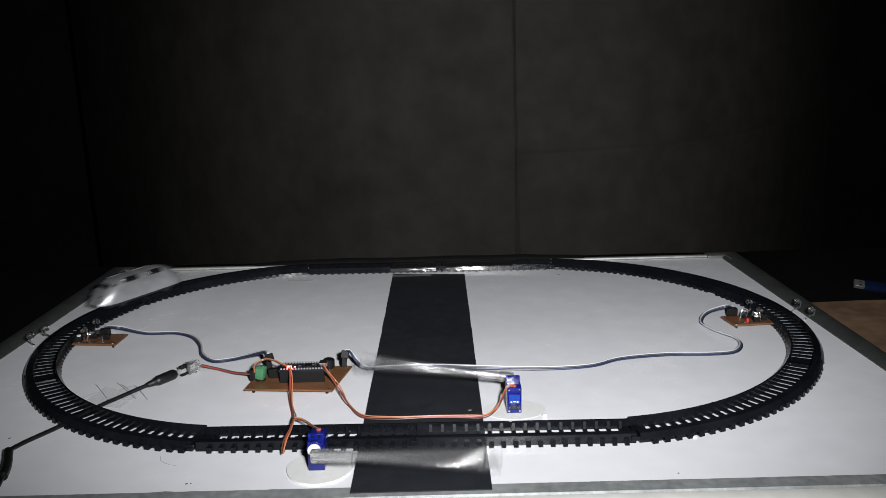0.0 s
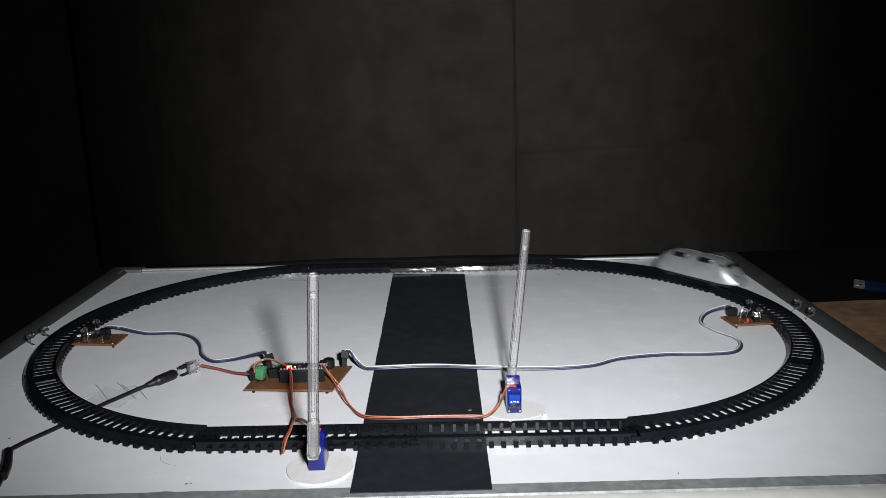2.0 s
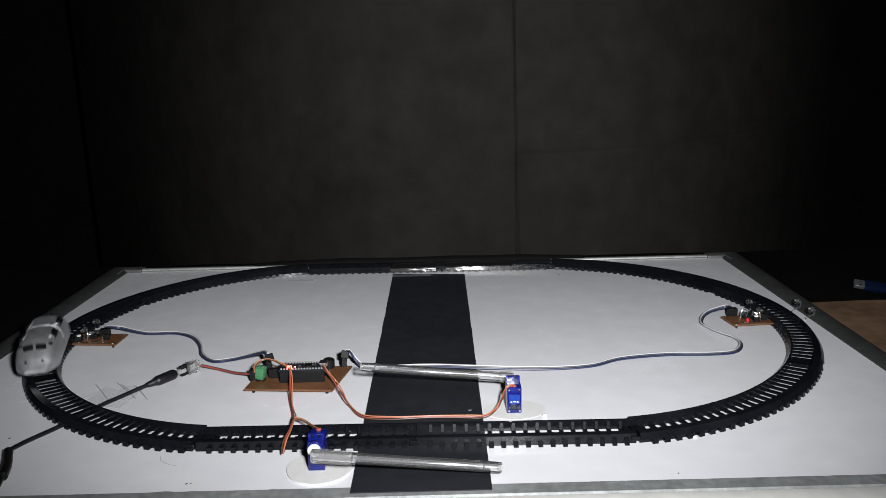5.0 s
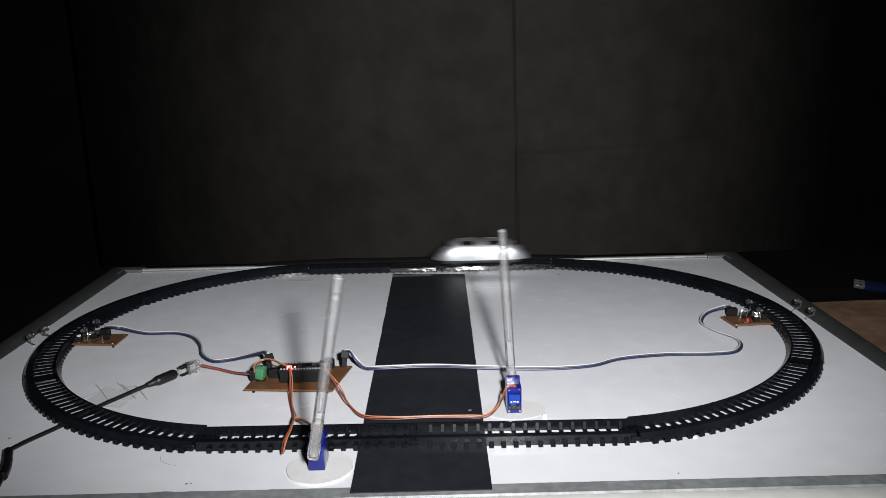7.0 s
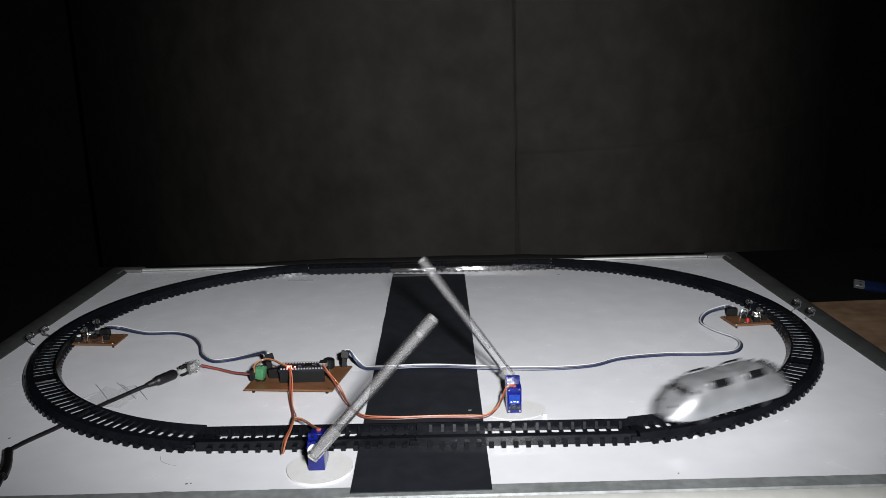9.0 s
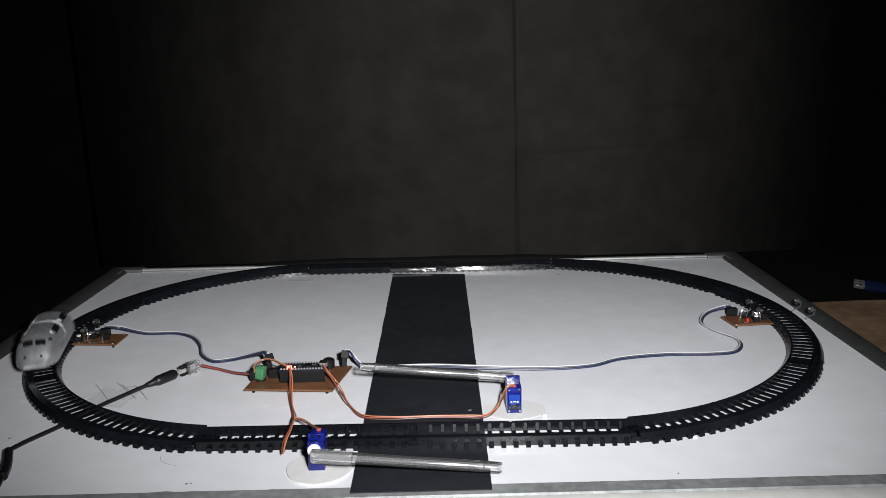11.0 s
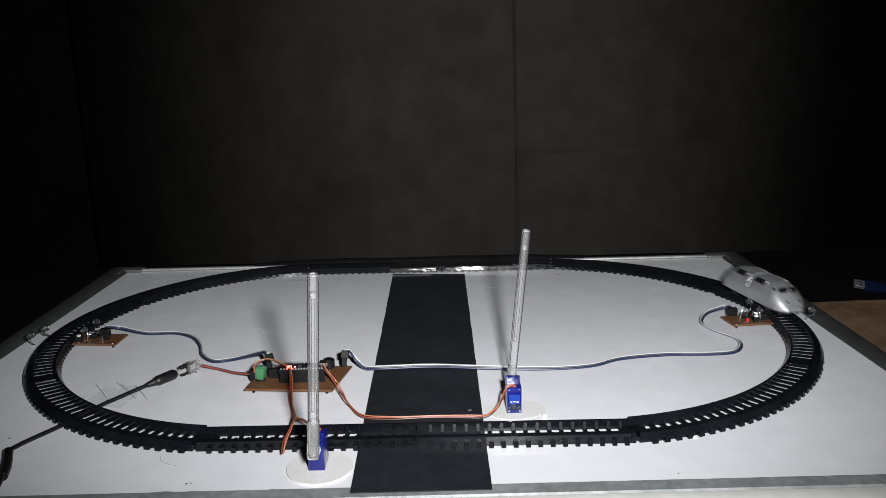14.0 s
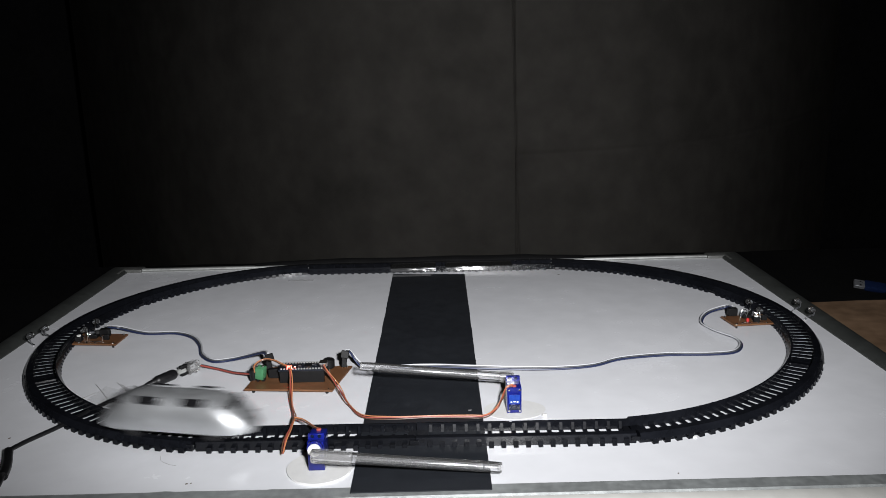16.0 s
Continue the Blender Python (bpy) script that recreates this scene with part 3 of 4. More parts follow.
def build_controller():
    c = thing("controller_board", "brown phenolic circuit board with a microcontroller and terminals", "circuit board")
    zt = 0.0056
    plate = part("plate", bm_prism([(-0.1570, -0.1350), (-0.0760, -0.1425), (-0.0640, -0.0850), (-0.1500, -0.0835)], 0.0040, zt, 0.0003), "pcb", c, "bare brown phenolic plate")
    for x, y in ((-0.150, -0.130), (-0.082, -0.136), (-0.070, -0.090), (-0.146, -0.089)):
        part("standoff", bm_cyl(0.0014, 0.0042, (x, y, 0.0020), None, 10), "black", c)
    for x, y in ((-0.1540, -0.1330), (-0.0800, -0.1395), (-0.0760, -0.1215)):
        solder((x, y, zt), plate, 0.0007)
    for y, nm in ((-0.1222, "front"), (-0.1070, "back")):
        part("header_socket", bm_box(0.0410, 0.0028, 0.0112, 0.0003, (-0.1062, y, zt + 0.0056)), "black", c, "black pin header socket")
    nano = part("microcontroller", bm_box(0.0430, 0.0185, 0.0016, 0.0003, (-0.1062, -0.1150, 0.0178)), "nano", c, "dark blue microcontroller module")
    pin = mesh_of("pin", join(bm_cyl(0.00100, 0.0008, (0, 0, 0.0004), None, 8), bm_cyl(0.00045, 0.0013, (0, 0, 0.00065), None, 6)), "alu_lit")
    for y in (-0.1228, -0.1072):
        for k in range(15):
            p = new("pin", pin)
            p.parent = nano
            p.location = (-0.1062 - 0.0186 + 0.00266 * k, y, 0.0186)
    part("chip", bm_box(0.0072, 0.0072, 0.0011, 0.0002, (-0.1010, -0.1150, 0.0192)), "black", nano, "black square chip")
    part("usb_socket", bm_box(0.0075, 0.0078, 0.0040, 0.0004, (-0.0868, -0.1150, 0.0206)), "metal", nano, "small metal usb socket")
    part("reset_button", bm_box(0.0034, 0.0030, 0.0018, 0.0003, (-0.1088, -0.1150, 0.0195)), "metal", nano)
    part("crystal", bm_box(0.0036, 0.0016, 0.0012, 0.0003, (-0.0955, -0.1120, 0.0192)), "metal", nano)
    # bigger than the lamp itself: its red halo is put into this block
    part("indicator", bm_box(0.0046, 0.0028, 0.0030, 0.0010, (-0.1172, -0.1228, 0.0205), seg=2), "glow_halo", nano, "lit red indicator and its glow")
    # second emitter, added to throw red light on the module around it
    part("indicator", bm_box(0.0012, 0.0009, 0.0009, 0.0002, (-0.1132, -0.1180, 0.0191)), "glow_red", nano, "lit red indicator and its glow")
    term = part("screw_terminal", bm_box(0.0084, 0.0085, 0.0118, 0.0014, (-0.1452, -0.1165, zt + 0.0082), pose(0, 0, 0, 6, 9, -14), seg=2), "green", c, "green two-way screw terminal")
    for x in (-0.1481, -0.1429):
        part("terminal_screw", bm_cyl(0.0016, 0.0006, (x, -0.1165, zt + 0.0142), None, 12), "metal", term)
        part("terminal_mouth", bm_box(0.0026, 0.0050, 0.0026, 0.0003, (x, -0.1165, zt + 0.0012)), "black", term)
    part("capacitor", bm_cyl(0.0036, 0.0105, (-0.1530, -0.1130, zt + 0.0052), None, 18, bevel=0.0005), "black", c, "black capacitor can")
    part("regulator", bm_box(0.0100, 0.0045, 0.0090, 0.0005, (-0.1345, -0.1100, zt + 0.0045)), "black", c, "black voltage regulator")
    rng = random.Random(11)
    for k in range(9):
        x, y = -0.1225 + 0.0044 * k + rng.uniform(-0.0008, 0.0008), -0.1150 + rng.choice((-0.0045, 0.0045, 0.0030))
        part("surface_component", bm_box(rng.uniform(0.0012, 0.0024), rng.uniform(0.0010, 0.0016), 0.0009, 0.0002, (x, y, 0.0190)), rng.choice(("metal", "brown", "white_plastic", "black")), nano)
    for x, y, a in ((-0.1300, -0.1020, 20), (-0.1200, -0.0985, 85), (-0.1020, -0.0975, 5)):
        part("resistor", bm_cyl(0.0011, 0.0060, (x, y, zt + 0.0016), pose(0, 0, 0, 0, 0, a) @ ALONG_X, 10, bevel=0.0003), "brown", c, "small brown resistor")
    part("buzzer", bm_cyl(0.0056, 0.0085, (-0.0845, -0.0985, zt + 0.0085), None, 26, bevel=0.0009), "black", c, "round black buzzer")
    part("buzzer_leg", bm_cyl(0.0012, 0.0050, (-0.0845, -0.0985, zt + 0.0022), None, 8), "metal", c)
    for x, y in ((-0.1420, -0.0930), (-0.0705, -0.0895)):
        lean = -16 if x < -0.1 else 10
        h = part("pin_connector", join(bm_box(0.0074, 0.0036, 0.0072, 0.0005, (x + 0.0006, y - 0.0002, zt + 0.0136), pose(0, 0, 0, -14, lean, 0)),
                                       bm_box(0.0050, 0.0028, 0.0110, 0.0005, (x - 0.0004, y, zt + 0.0062), pose(0, 0, 0, -8, lean * 0.5, 0))), "black", c, "black crimp connector")
        for k in (-1, 0, 1):
            part("connector_pin", bm_cyl(0.0004, 0.0030, (x + 0.0024 * k, y - 0.0003, zt + 0.0012), None, 6), "metal", h)
    return c


def lens(r=0.0025):
    """A round clear lamp with a rim; it points along +y, its back at the origin."""
    prof = [(0.0030, 0.0), (0.0030, 0.0010), (0.00255, 0.0011), (0.0025, 0.0050), (0.0020, 0.0065), (0.0010, 0.0073)]
    n = 16
    secs = [[(u * math.cos(2 * math.pi * k / n), v, u * math.sin(2 * math.pi * k / n)) for k in range(n)] for u, v in prof]
    return bm_loft(secs)


def ring_bm(r, thick):
    """A round ring facing along y."""
    bm = bmesh.new()
    n, q = 20, 6
    loops = [[bm.verts.new(((r + thick * math.cos(math.tau * j / q)) * math.cos(math.tau * k / n), 0.0006 + thick * math.sin(math.tau * j / q),
                            (r + thick * math.cos(math.tau * j / q)) * math.sin(math.tau * k / n))) for j in range(q)] for k in range(n)]
    for a, b in zip(loops, loops[1:] + loops[:1]):
        for j in range(q):
            bm.faces.new((a[j], a[(j + 1) % q], b[(j + 1) % q], b[j]))
    return bm


def moved(bm, m):
    bmesh.ops.transform(bm, matrix=m, verts=bm.verts[:])
    return bm


def build_sensor(corners, label, heads, chip_at, trim_at, socket_at, face, with_indicator):
    """An infrared sensor board: a small plate, two lamps on bent legs, a chip, a trimmer and a plug."""
    b = thing("sensor_board", label, "sensor board", group="track sensors")
    zt = 0.0046
    plate = part("plate", bm_prism(corners, 0.0030, zt, 0.0003), "pcb", b, "brown phenolic plate")
    cx, cy = sum(p[0] for p in corners) / 4, sum(p[1] for p in corners) / 4
    for x, y in corners:
        px, py = cx + (x - cx) * 0.86, cy + (y - cy) * 0.86
        part("standoff", bm_cyl(0.0011, 0.0032, (px, py, 0.0015), None, 8), "black", b)
        solder((px, py, zt), plate, 0.0016)
    for k in range(3):
        solder((cx + 0.007 * (k - 1), cy - 0.010, zt), plate, 0.0011)
    for hx, hy, hz in heads:
        part("sensor_lamp", moved(lens(), Matrix.Translation((hx, hy, hz)) @ pose(0, 0, 0, 0, 0, face)), "led", b, "clear round sensor lamp")
        part("lamp_ring", moved(ring_bm(0.0031, 0.00055), Matrix.Translation((hx, hy, hz)) @ pose(0, 0, 0, 0, 0, face)), "metal", b, "bright ring behind the lamp")
        gx, gy = hx + 0.35 * (cx - hx), hy + 0.35 * (cy - hy) - 0.004
        for e in (-0.0012, 0.0012):
            part("leg", bm_tube([(hx, hy, hz + e), (0.5 * (hx + gx), 0.5 * (hy + gy), hz + 0.0015 + e), (gx, gy, hz * 0.75), (gx + e, gy, zt)], 0.00035, 6, 5), "metal", b, "bent tinned leg")
    part("chip", bm_box(0.0095, 0.0065, 0.0040, 0.0004, (*chip_at, zt + 0.0024)), "black", b, "black comparator chip")
    trim = part("trimmer", bm_box(0.0068, 0.0068, 0.0055, 0.0004, (*trim_at, zt + 0.0028)), "black", b, "small black trimmer")
    part("trimmer_screw", bm_cyl(0.0022, 0.0012, (*trim_at, zt + 0.0060), None, 14), "white_plastic", trim)
    part("plug", bm_box(0.0105, 0.0068, 0.0088, 0.0006, (*socket_at, zt + 0.0044)), "black", b, "black crimp plug")
    for k in range(2):
        part("resistor", bm_cyl(0.0011, 0.0055, (cx + 0.004 - 0.009 * k, cy + 0.009, zt + 0.0014), ALONG_X, 10), "brown" if k else "grey", b, "small resistor")
    part("jumper_block", bm_box(0.0060, 0.0026, 0.0060, 0.0003, (cx + 0.013, cy - 0.004, zt + 0.0030)), "black", b, "black pin block")
    for k in range(4):
        solder((cx - 0.014 + 0.009 * k, cy - 0.0125, zt), plate, 0.0010)
    rng = random.Random(int(abs(cx) * 1000))
    for k in range(5):
        x, y = cx + rng.uniform(-0.012, 0.014), cy + rng.uniform(-0.005, 0.011)
        h = rng.uniform(0.005, 0.010)
        a = rng.uniform(0, math.tau)
        dx, dy = 0.004 * math.cos(a), 0.004 * math.sin(a)
        part("component_leg", bm_tube([(x - dx, y - dy, zt), (x - dx * 0.8, y - dy * 0.8, zt + h * 0.8), (x, y, zt + h), (x + dx * 0.8, y + dy * 0.8, zt + h * 0.7), (x + dx, y + dy, zt)], 0.00042, 6, 5), "metal", b, "bent tinned component leg")
    part("ceramic_capacitor", bm_cyl(0.0026, 0.0018, (cx + 0.001, cy + 0.004, zt + 0.0062), pose(0, 0, 0, 0, 0, 25) @ ALONG_Y, 16, bevel=0.0006), "black", b, "small round capacitor")
    part("film_capacitor", bm_box(0.0058, 0.0026, 0.0050, 0.0008, (cx - 0.007, cy + 0.006, zt + 0.0040), pose(0, 0, 0, 10, 6, 30), seg=2), "grey", b, "pale grey component")
    part("solder_track", bm_box(0.0240, 0.0012, 0.0006, 0.0002, (cx - 0.002, cy - 0.0110, zt + 0.0003), pose(0, 0, 0, 0, 0, 3)), "metal", plate, "tinned solder track")
    if with_indicator:
        part("indicator", bm_cyl(0.0018, 0.0040, (cx - 0.006, cy - 0.0075, zt + 0.0020), None, 12, bevel=0.0007), "led_red", b, "small red indicator lamp")
    return b


def build_far_lamps(points, label, face):
    """The two lamps across the track from a sensor, standing on bent legs stuck to the board."""
    for x, y, z, fx, fy in points:
        t = thing("sensor_lamp_post", label, "sensor lamp", group="lamps outside the track")
        part("lens", moved(lens(), Matrix.Translation((x, y, z)) @ pose(0, 0, 0, 0, 0, face)), "led", t, "clear round lens")
        part("lens_rim", moved(ring_bm(0.0031, 0.00055), Matrix.Translation((x, y, z)) @ pose(0, 0, 0, 0, 0, face)), "metal", t, "bright rim of the lens")
        out = math.copysign(1, fx)
        for e in (-0.0008, 0.0008):
            part("leg", bm_tube([(x + out * 0.003, y, z + e), (x + out * 0.0065, y + 0.003, z - 0.002 + e), (x + out * 0.0085, 0.5 * (y + fy), z * 0.5 + e), (fx + out * 0.003, fy + e, 0.0040), (fx, fy + e, 0.0004)], 0.00045, 6, 6), "usb_metal", t, "bent tinned leg")
        solder((fx, fy, 0.0008), t, 0.0014)


def crumpled(sx, sy, sz, at):
    """A box wrapped in creased film."""
    bm = bm_box(sx, sy, sz, 0, at)
    bmesh.ops.subdivide_edges(bm, edges=bm.edges[:], cuts=4, use_grid_fill=True)
    for v in bm.verts:
        v.co += 0.0013 * noise.noise_vector(v.co * 420)
    bmesh.ops.triangulate(bm, faces=bm.faces[:])
    return bm


def build_power_lead():
    t = thing("power_lead", "black power lead with a barrel plug running under the track", "power lead")
    part("cord", bm_tube([(-0.2900, -0.3450, 0.0040), (-0.2935, -0.3100, 0.0048), (-0.2985, -0.2870, 0.0050), (-0.3075, -0.2620, 0.0046), (-0.3170, -0.2421, 0.0034), (-0.3141, -0.2245, 0.0022), (-0.2979, -0.1952, 0.0020), (-0.2896, -0.1762, 0.0019),
                          (-0.2791, -0.1539, 0.0020), (-0.2644, -0.1329, 0.0028), (-0.2508, -0.1169, 0.0044)], 0.0019, 10, 6), "rubber", t, "thin black rubber cord")
    part("cord_sleeve", bm_tube([(-0.3162, -0.2423, 0.0045), (-0.3051, -0.2659, 0.0050), (-0.2996, -0.2827, 0.0050)], 0.0036, 12, 6), "rubber", t, "thick black sleeve on the cord")
    a, b = Vector((-0.2510, -0.1180, 0.0046)), Vector((-0.2300, -0.0910, 0.0058))
    d = (b - a).normalized()
    turn = d.to_track_quat("Z", "Y").to_matrix().to_4x4()
    prof = [(0.0000, 0.0022), (0.0028, 0.0030), (0.0032, 0.0021), (0.0052, 0.0033), (0.0056, 0.0023), (0.0074, 0.0036), (0.0079, 0.0025), (0.0100, 0.0045), (0.0120, 0.0048), (0.0270, 0.0050), (0.0290, 0.0046), (0.0305, 0.0036)]
    n = 18
    secs = [[(r * math.cos(2 * math.pi * k / n), r * math.sin(2 * math.pi * k / n), z) for k in range(n)] for z, r in prof]
    part("plug_grip", moved(bm_loft(secs), Matrix.Translation(a) @ turn), "rubber", t, "ribbed black plug grip")
    # the tip's glint is put into a pale, diffuse metal colour
    part("plug_tip", moved(bm_cyl(0.0027, 0.0090, (0, 0, 0.0365), None, 16), Matrix.Translation(a) @ turn), "alu_lit", t, "bare metal plug barrel")
    j = thing("power_jack", "black power jack wrapped in clear tape beside the plug", "power jack")
    part("flange", moved(bm_box(0.0035, 0.0105, 0.0105, 0.0004, (0, 0, 0.0410)), Matrix.Translation(a) @ turn), "black", j, "black square flange")
    part("shell", moved(crumpled(0.0090, 0.0100, 0.0125, (0, 0, 0.0490)), Matrix.Translation(a) @ turn), "sleeve", j, "jack body under clear tape")
    for k, o in enumerate((-0.0028, 0.0, 0.0030)):
        part("tag", moved(bm_box(0.0022, 0.0008, 0.0070, 0.0002, (0.0046, o, 0.0495), pose(0, 0, 0, 12 * (k - 1), 8, 0)), Matrix.Translation(a) @ turn), "metal", j, "tinned solder tag")
    ribbon("power_wires", "red and grey wires from the jack to the terminal", [(-0.2130, -0.0750, 0.0060), (-0.1961, -0.0800, 0.0040), (-0.1765, -0.0930, 0.0048), (-0.1600, -0.1060, 0.0085), (-0.1545, -0.1120, 0.0105)], ("grey", "red"), 0.00085, 0.0019)


def build_wires():
    ribbon("sensor_cable", "flat white, grey and blue cable from a sensor to the controller",
           [(-0.3470, 0.0330, 0.0100), (-0.3368, 0.0430, 0.0050), (-0.3043, 0.0329, 0.0015), (-0.2728, 0.0325, 0.0012), (-0.2497, 0.0181, 0.0012), (-0.2338, -0.0075, 0.0012), (-0.2229, -0.0377, 0.0012),
            (-0.2064, -0.0559, 0.0014), (-0.1880, -0.0570, 0.0030), (-0.1696, -0.0640, 0.0090), (-0.1500, -0.0800, 0.0185), (-0.1450, -0.0885, 0.0192)], ("white", "grey", "blue_wire"), 0.00086, 0.00175, tilt=0.50, wander=0.12, rise=0.0016)
    ribbon("sensor_cable", "long flat white, grey and blue cable crossing the road",
           [(-0.0705, -0.0875, 0.0195), (-0.0660, -0.0830, 0.0180), (-0.0600, -0.0830, 0.0090), (-0.0517, -0.0865, 0.0026), (-0.0384, -0.0889, 0.0028), (0.0107, -0.0877, 0.0030), (0.0600, -0.0940, 0.0028), (0.1188, -0.0963, 0.0012),
            (0.1654, -0.0923, 0.0012), (0.1990, -0.0755, 0.0012), (0.2454, -0.0680, 0.0012), (0.2897, -0.0695, 0.0012), (0.3137, -0.0650, 0.0012), (0.3265, -0.0468, 0.0012), (0.3272, -0.0270, 0.0012),
            (0.3133, -0.0015, 0.0012), (0.3089, 0.0247, 0.0012), (0.3218, 0.0450, 0.0050), (0.3430, 0.0500, 0.0100), (0.3475, 0.0420, 0.0125)], ("white", "grey", "blue_wire"), 0.00086, 0.00175, tilt=0.50, wander=0.12, rise=0.0016)
    ribbon("servo_cable", "orange, red and brown cable from the controller over the track",
           [(-0.1170, -0.1190, 0.0205), (-0.1160, -0.1265, 0.0205), (-0.1143, -0.1358, 0.0150), (-0.1114, -0.1526, 0.0040), (-0.1060, -0.1770, 0.0030), (-0.1000, -0.2020, 0.0085), (-0.0981, -0.2110, 0.0108), (-0.0985, -0.2267, 0.0112), (-0.0994, -0.2421, 0.0100), (-0.0996, -0.2560, 0.0040)],
           ("orange", "red", "brown"), 0.00056, 0.00135, tilt=0.35, wander=0.6)
    ribbon("servo_cable", "orange and brown leads to the front servo", [(-0.0985, -0.2090, 0.0112), (-0.0911, -0.2139, 0.0115), (-0.0799, -0.2349, 0.0160), (-0.0715, -0.2520, 0.0215)], ("orange", "brown"), 0.00056, 0.00135, tilt=0.35, wander=0.6)
    ribbon("jumper_wire", "orange jumper wire arching over the green terminal", [(-0.1500, -0.1200, 0.0150), (-0.1510, -0.1130, 0.0195), (-0.1440, -0.1070, 0.0225), (-0.1340, -0.1090, 0.0225), (-0.1240, -0.1180, 0.0215), (-0.1165, -0.1225, 0.0205)], ("orange", "brown"), 0.00056, 0.00135, tilt=0.35, wander=0.6)
    ribbon("servo_cable", "orange, red and brown cable lying across the road to the servo",
           [(-0.0880, -0.1160, 0.0205), (-0.0840, -0.1240, 0.0190), (-0.0765, -0.1330, 0.0120), (-0.0678, -0.1446, 0.0040), (-0.0586, -0.1659, 0.0014), (-0.0454, -0.1913, 0.0026), (-0.0214, -0.1959, 0.0028), (0.0117, -0.1956, 0.0027),
            (0.0447, -0.1975, 0.0026), (0.0590, -0.1950, 0.0022), (0.0690, -0.1885, 0.0060), (0.0735, -0.1880, 0.0150), (0.0770, -0.1875, 0.0235), (0.0830, -0.1865, 0.0248)], ("orange", "red", "brown"), 0.00048, 0.00150, tilt=0.35, wander=0.75)


def build_usb_plug():
    t = thing("usb_plug", "usb plug with metal shell and dark blue grip on cloth", "usb plug", pose(0.5715, 0.1975, -0.0112, 34, 8, -16))
    shell = part("shell", bm_box(0.0130, 0.0112, 0.0052, 0.0004), "usb_metal", t, "bare metal shell")
    for y in (-0.0028, 0.0028):
        part("notch", bm_box(0.0022, 0.0022, 0.0003, 0, (0.0010, y, 0.0027)), "black", shell)
    part("grip", bm_box(0.0260, 0.0140, 0.0070, 0.0020, (0.0190, 0, 0), seg=2), "navy", t, "dark blue translucent grip")
    part("cord", bm_tube([(0.0320, 0, 0), (0.0500, 0.001, -0.0005), (0.0800, 0.006, -0.001), (0.1300, 0.004, -0.001)], 0.0018, 8), "navy", t, "blue cord")


def build_tape_patch():
    t = thing("tape_patch", "creased clear sticky tape holding the power lead", "sticky tape")
    part("strip", bm_prism([(-0.3000, -0.1420), (-0.2935, -0.1090), (-0.2790, -0.1170), (-0.2690, -0.1060), (-0.2600, -0.1130), (-0.2560, -0.1330), (-0.2620, -0.1590), (-0.2860, -0.1500)], 0.0003, 0.0006), "patch_tape", t)
    for a, b in (((-0.2950, -0.1040), (-0.2640, -0.1480)), ((-0.2760, -0.1010), (-0.2440, -0.1400)), ((-0.3000, -0.1420), (-0.2870, -0.1230)), ((-0.2640, -0.1480), (-0.2480, -0.1380)),
                 ((-0.2700, -0.1060), (-0.2590, -0.1180)), ((-0.2560, -0.1090), (-0.2330, -0.1420)), ((-0.2730, -0.1560), (-0.2590, -0.1530))):
        m = ((a[0] + b[0]) / 2 + 0.0006, (a[1] + b[1]) / 2 - 0.0005)
        part("crease", bm_tube([(a[0] - 0.010, a[1], 0.0006), (m[0] - 0.010, m[1], 0.0008), (b[0] - 0.010, b[1], 0.0006)], 0.00030, 5, 4), "crease", t, "thin dark crease")


def build_tape_piece(outline, z, label, mat="clear_tape"):
    solid("tape_piece", bm_prism(outline, z, z + 0.0003), mat, label, "sticky tape")


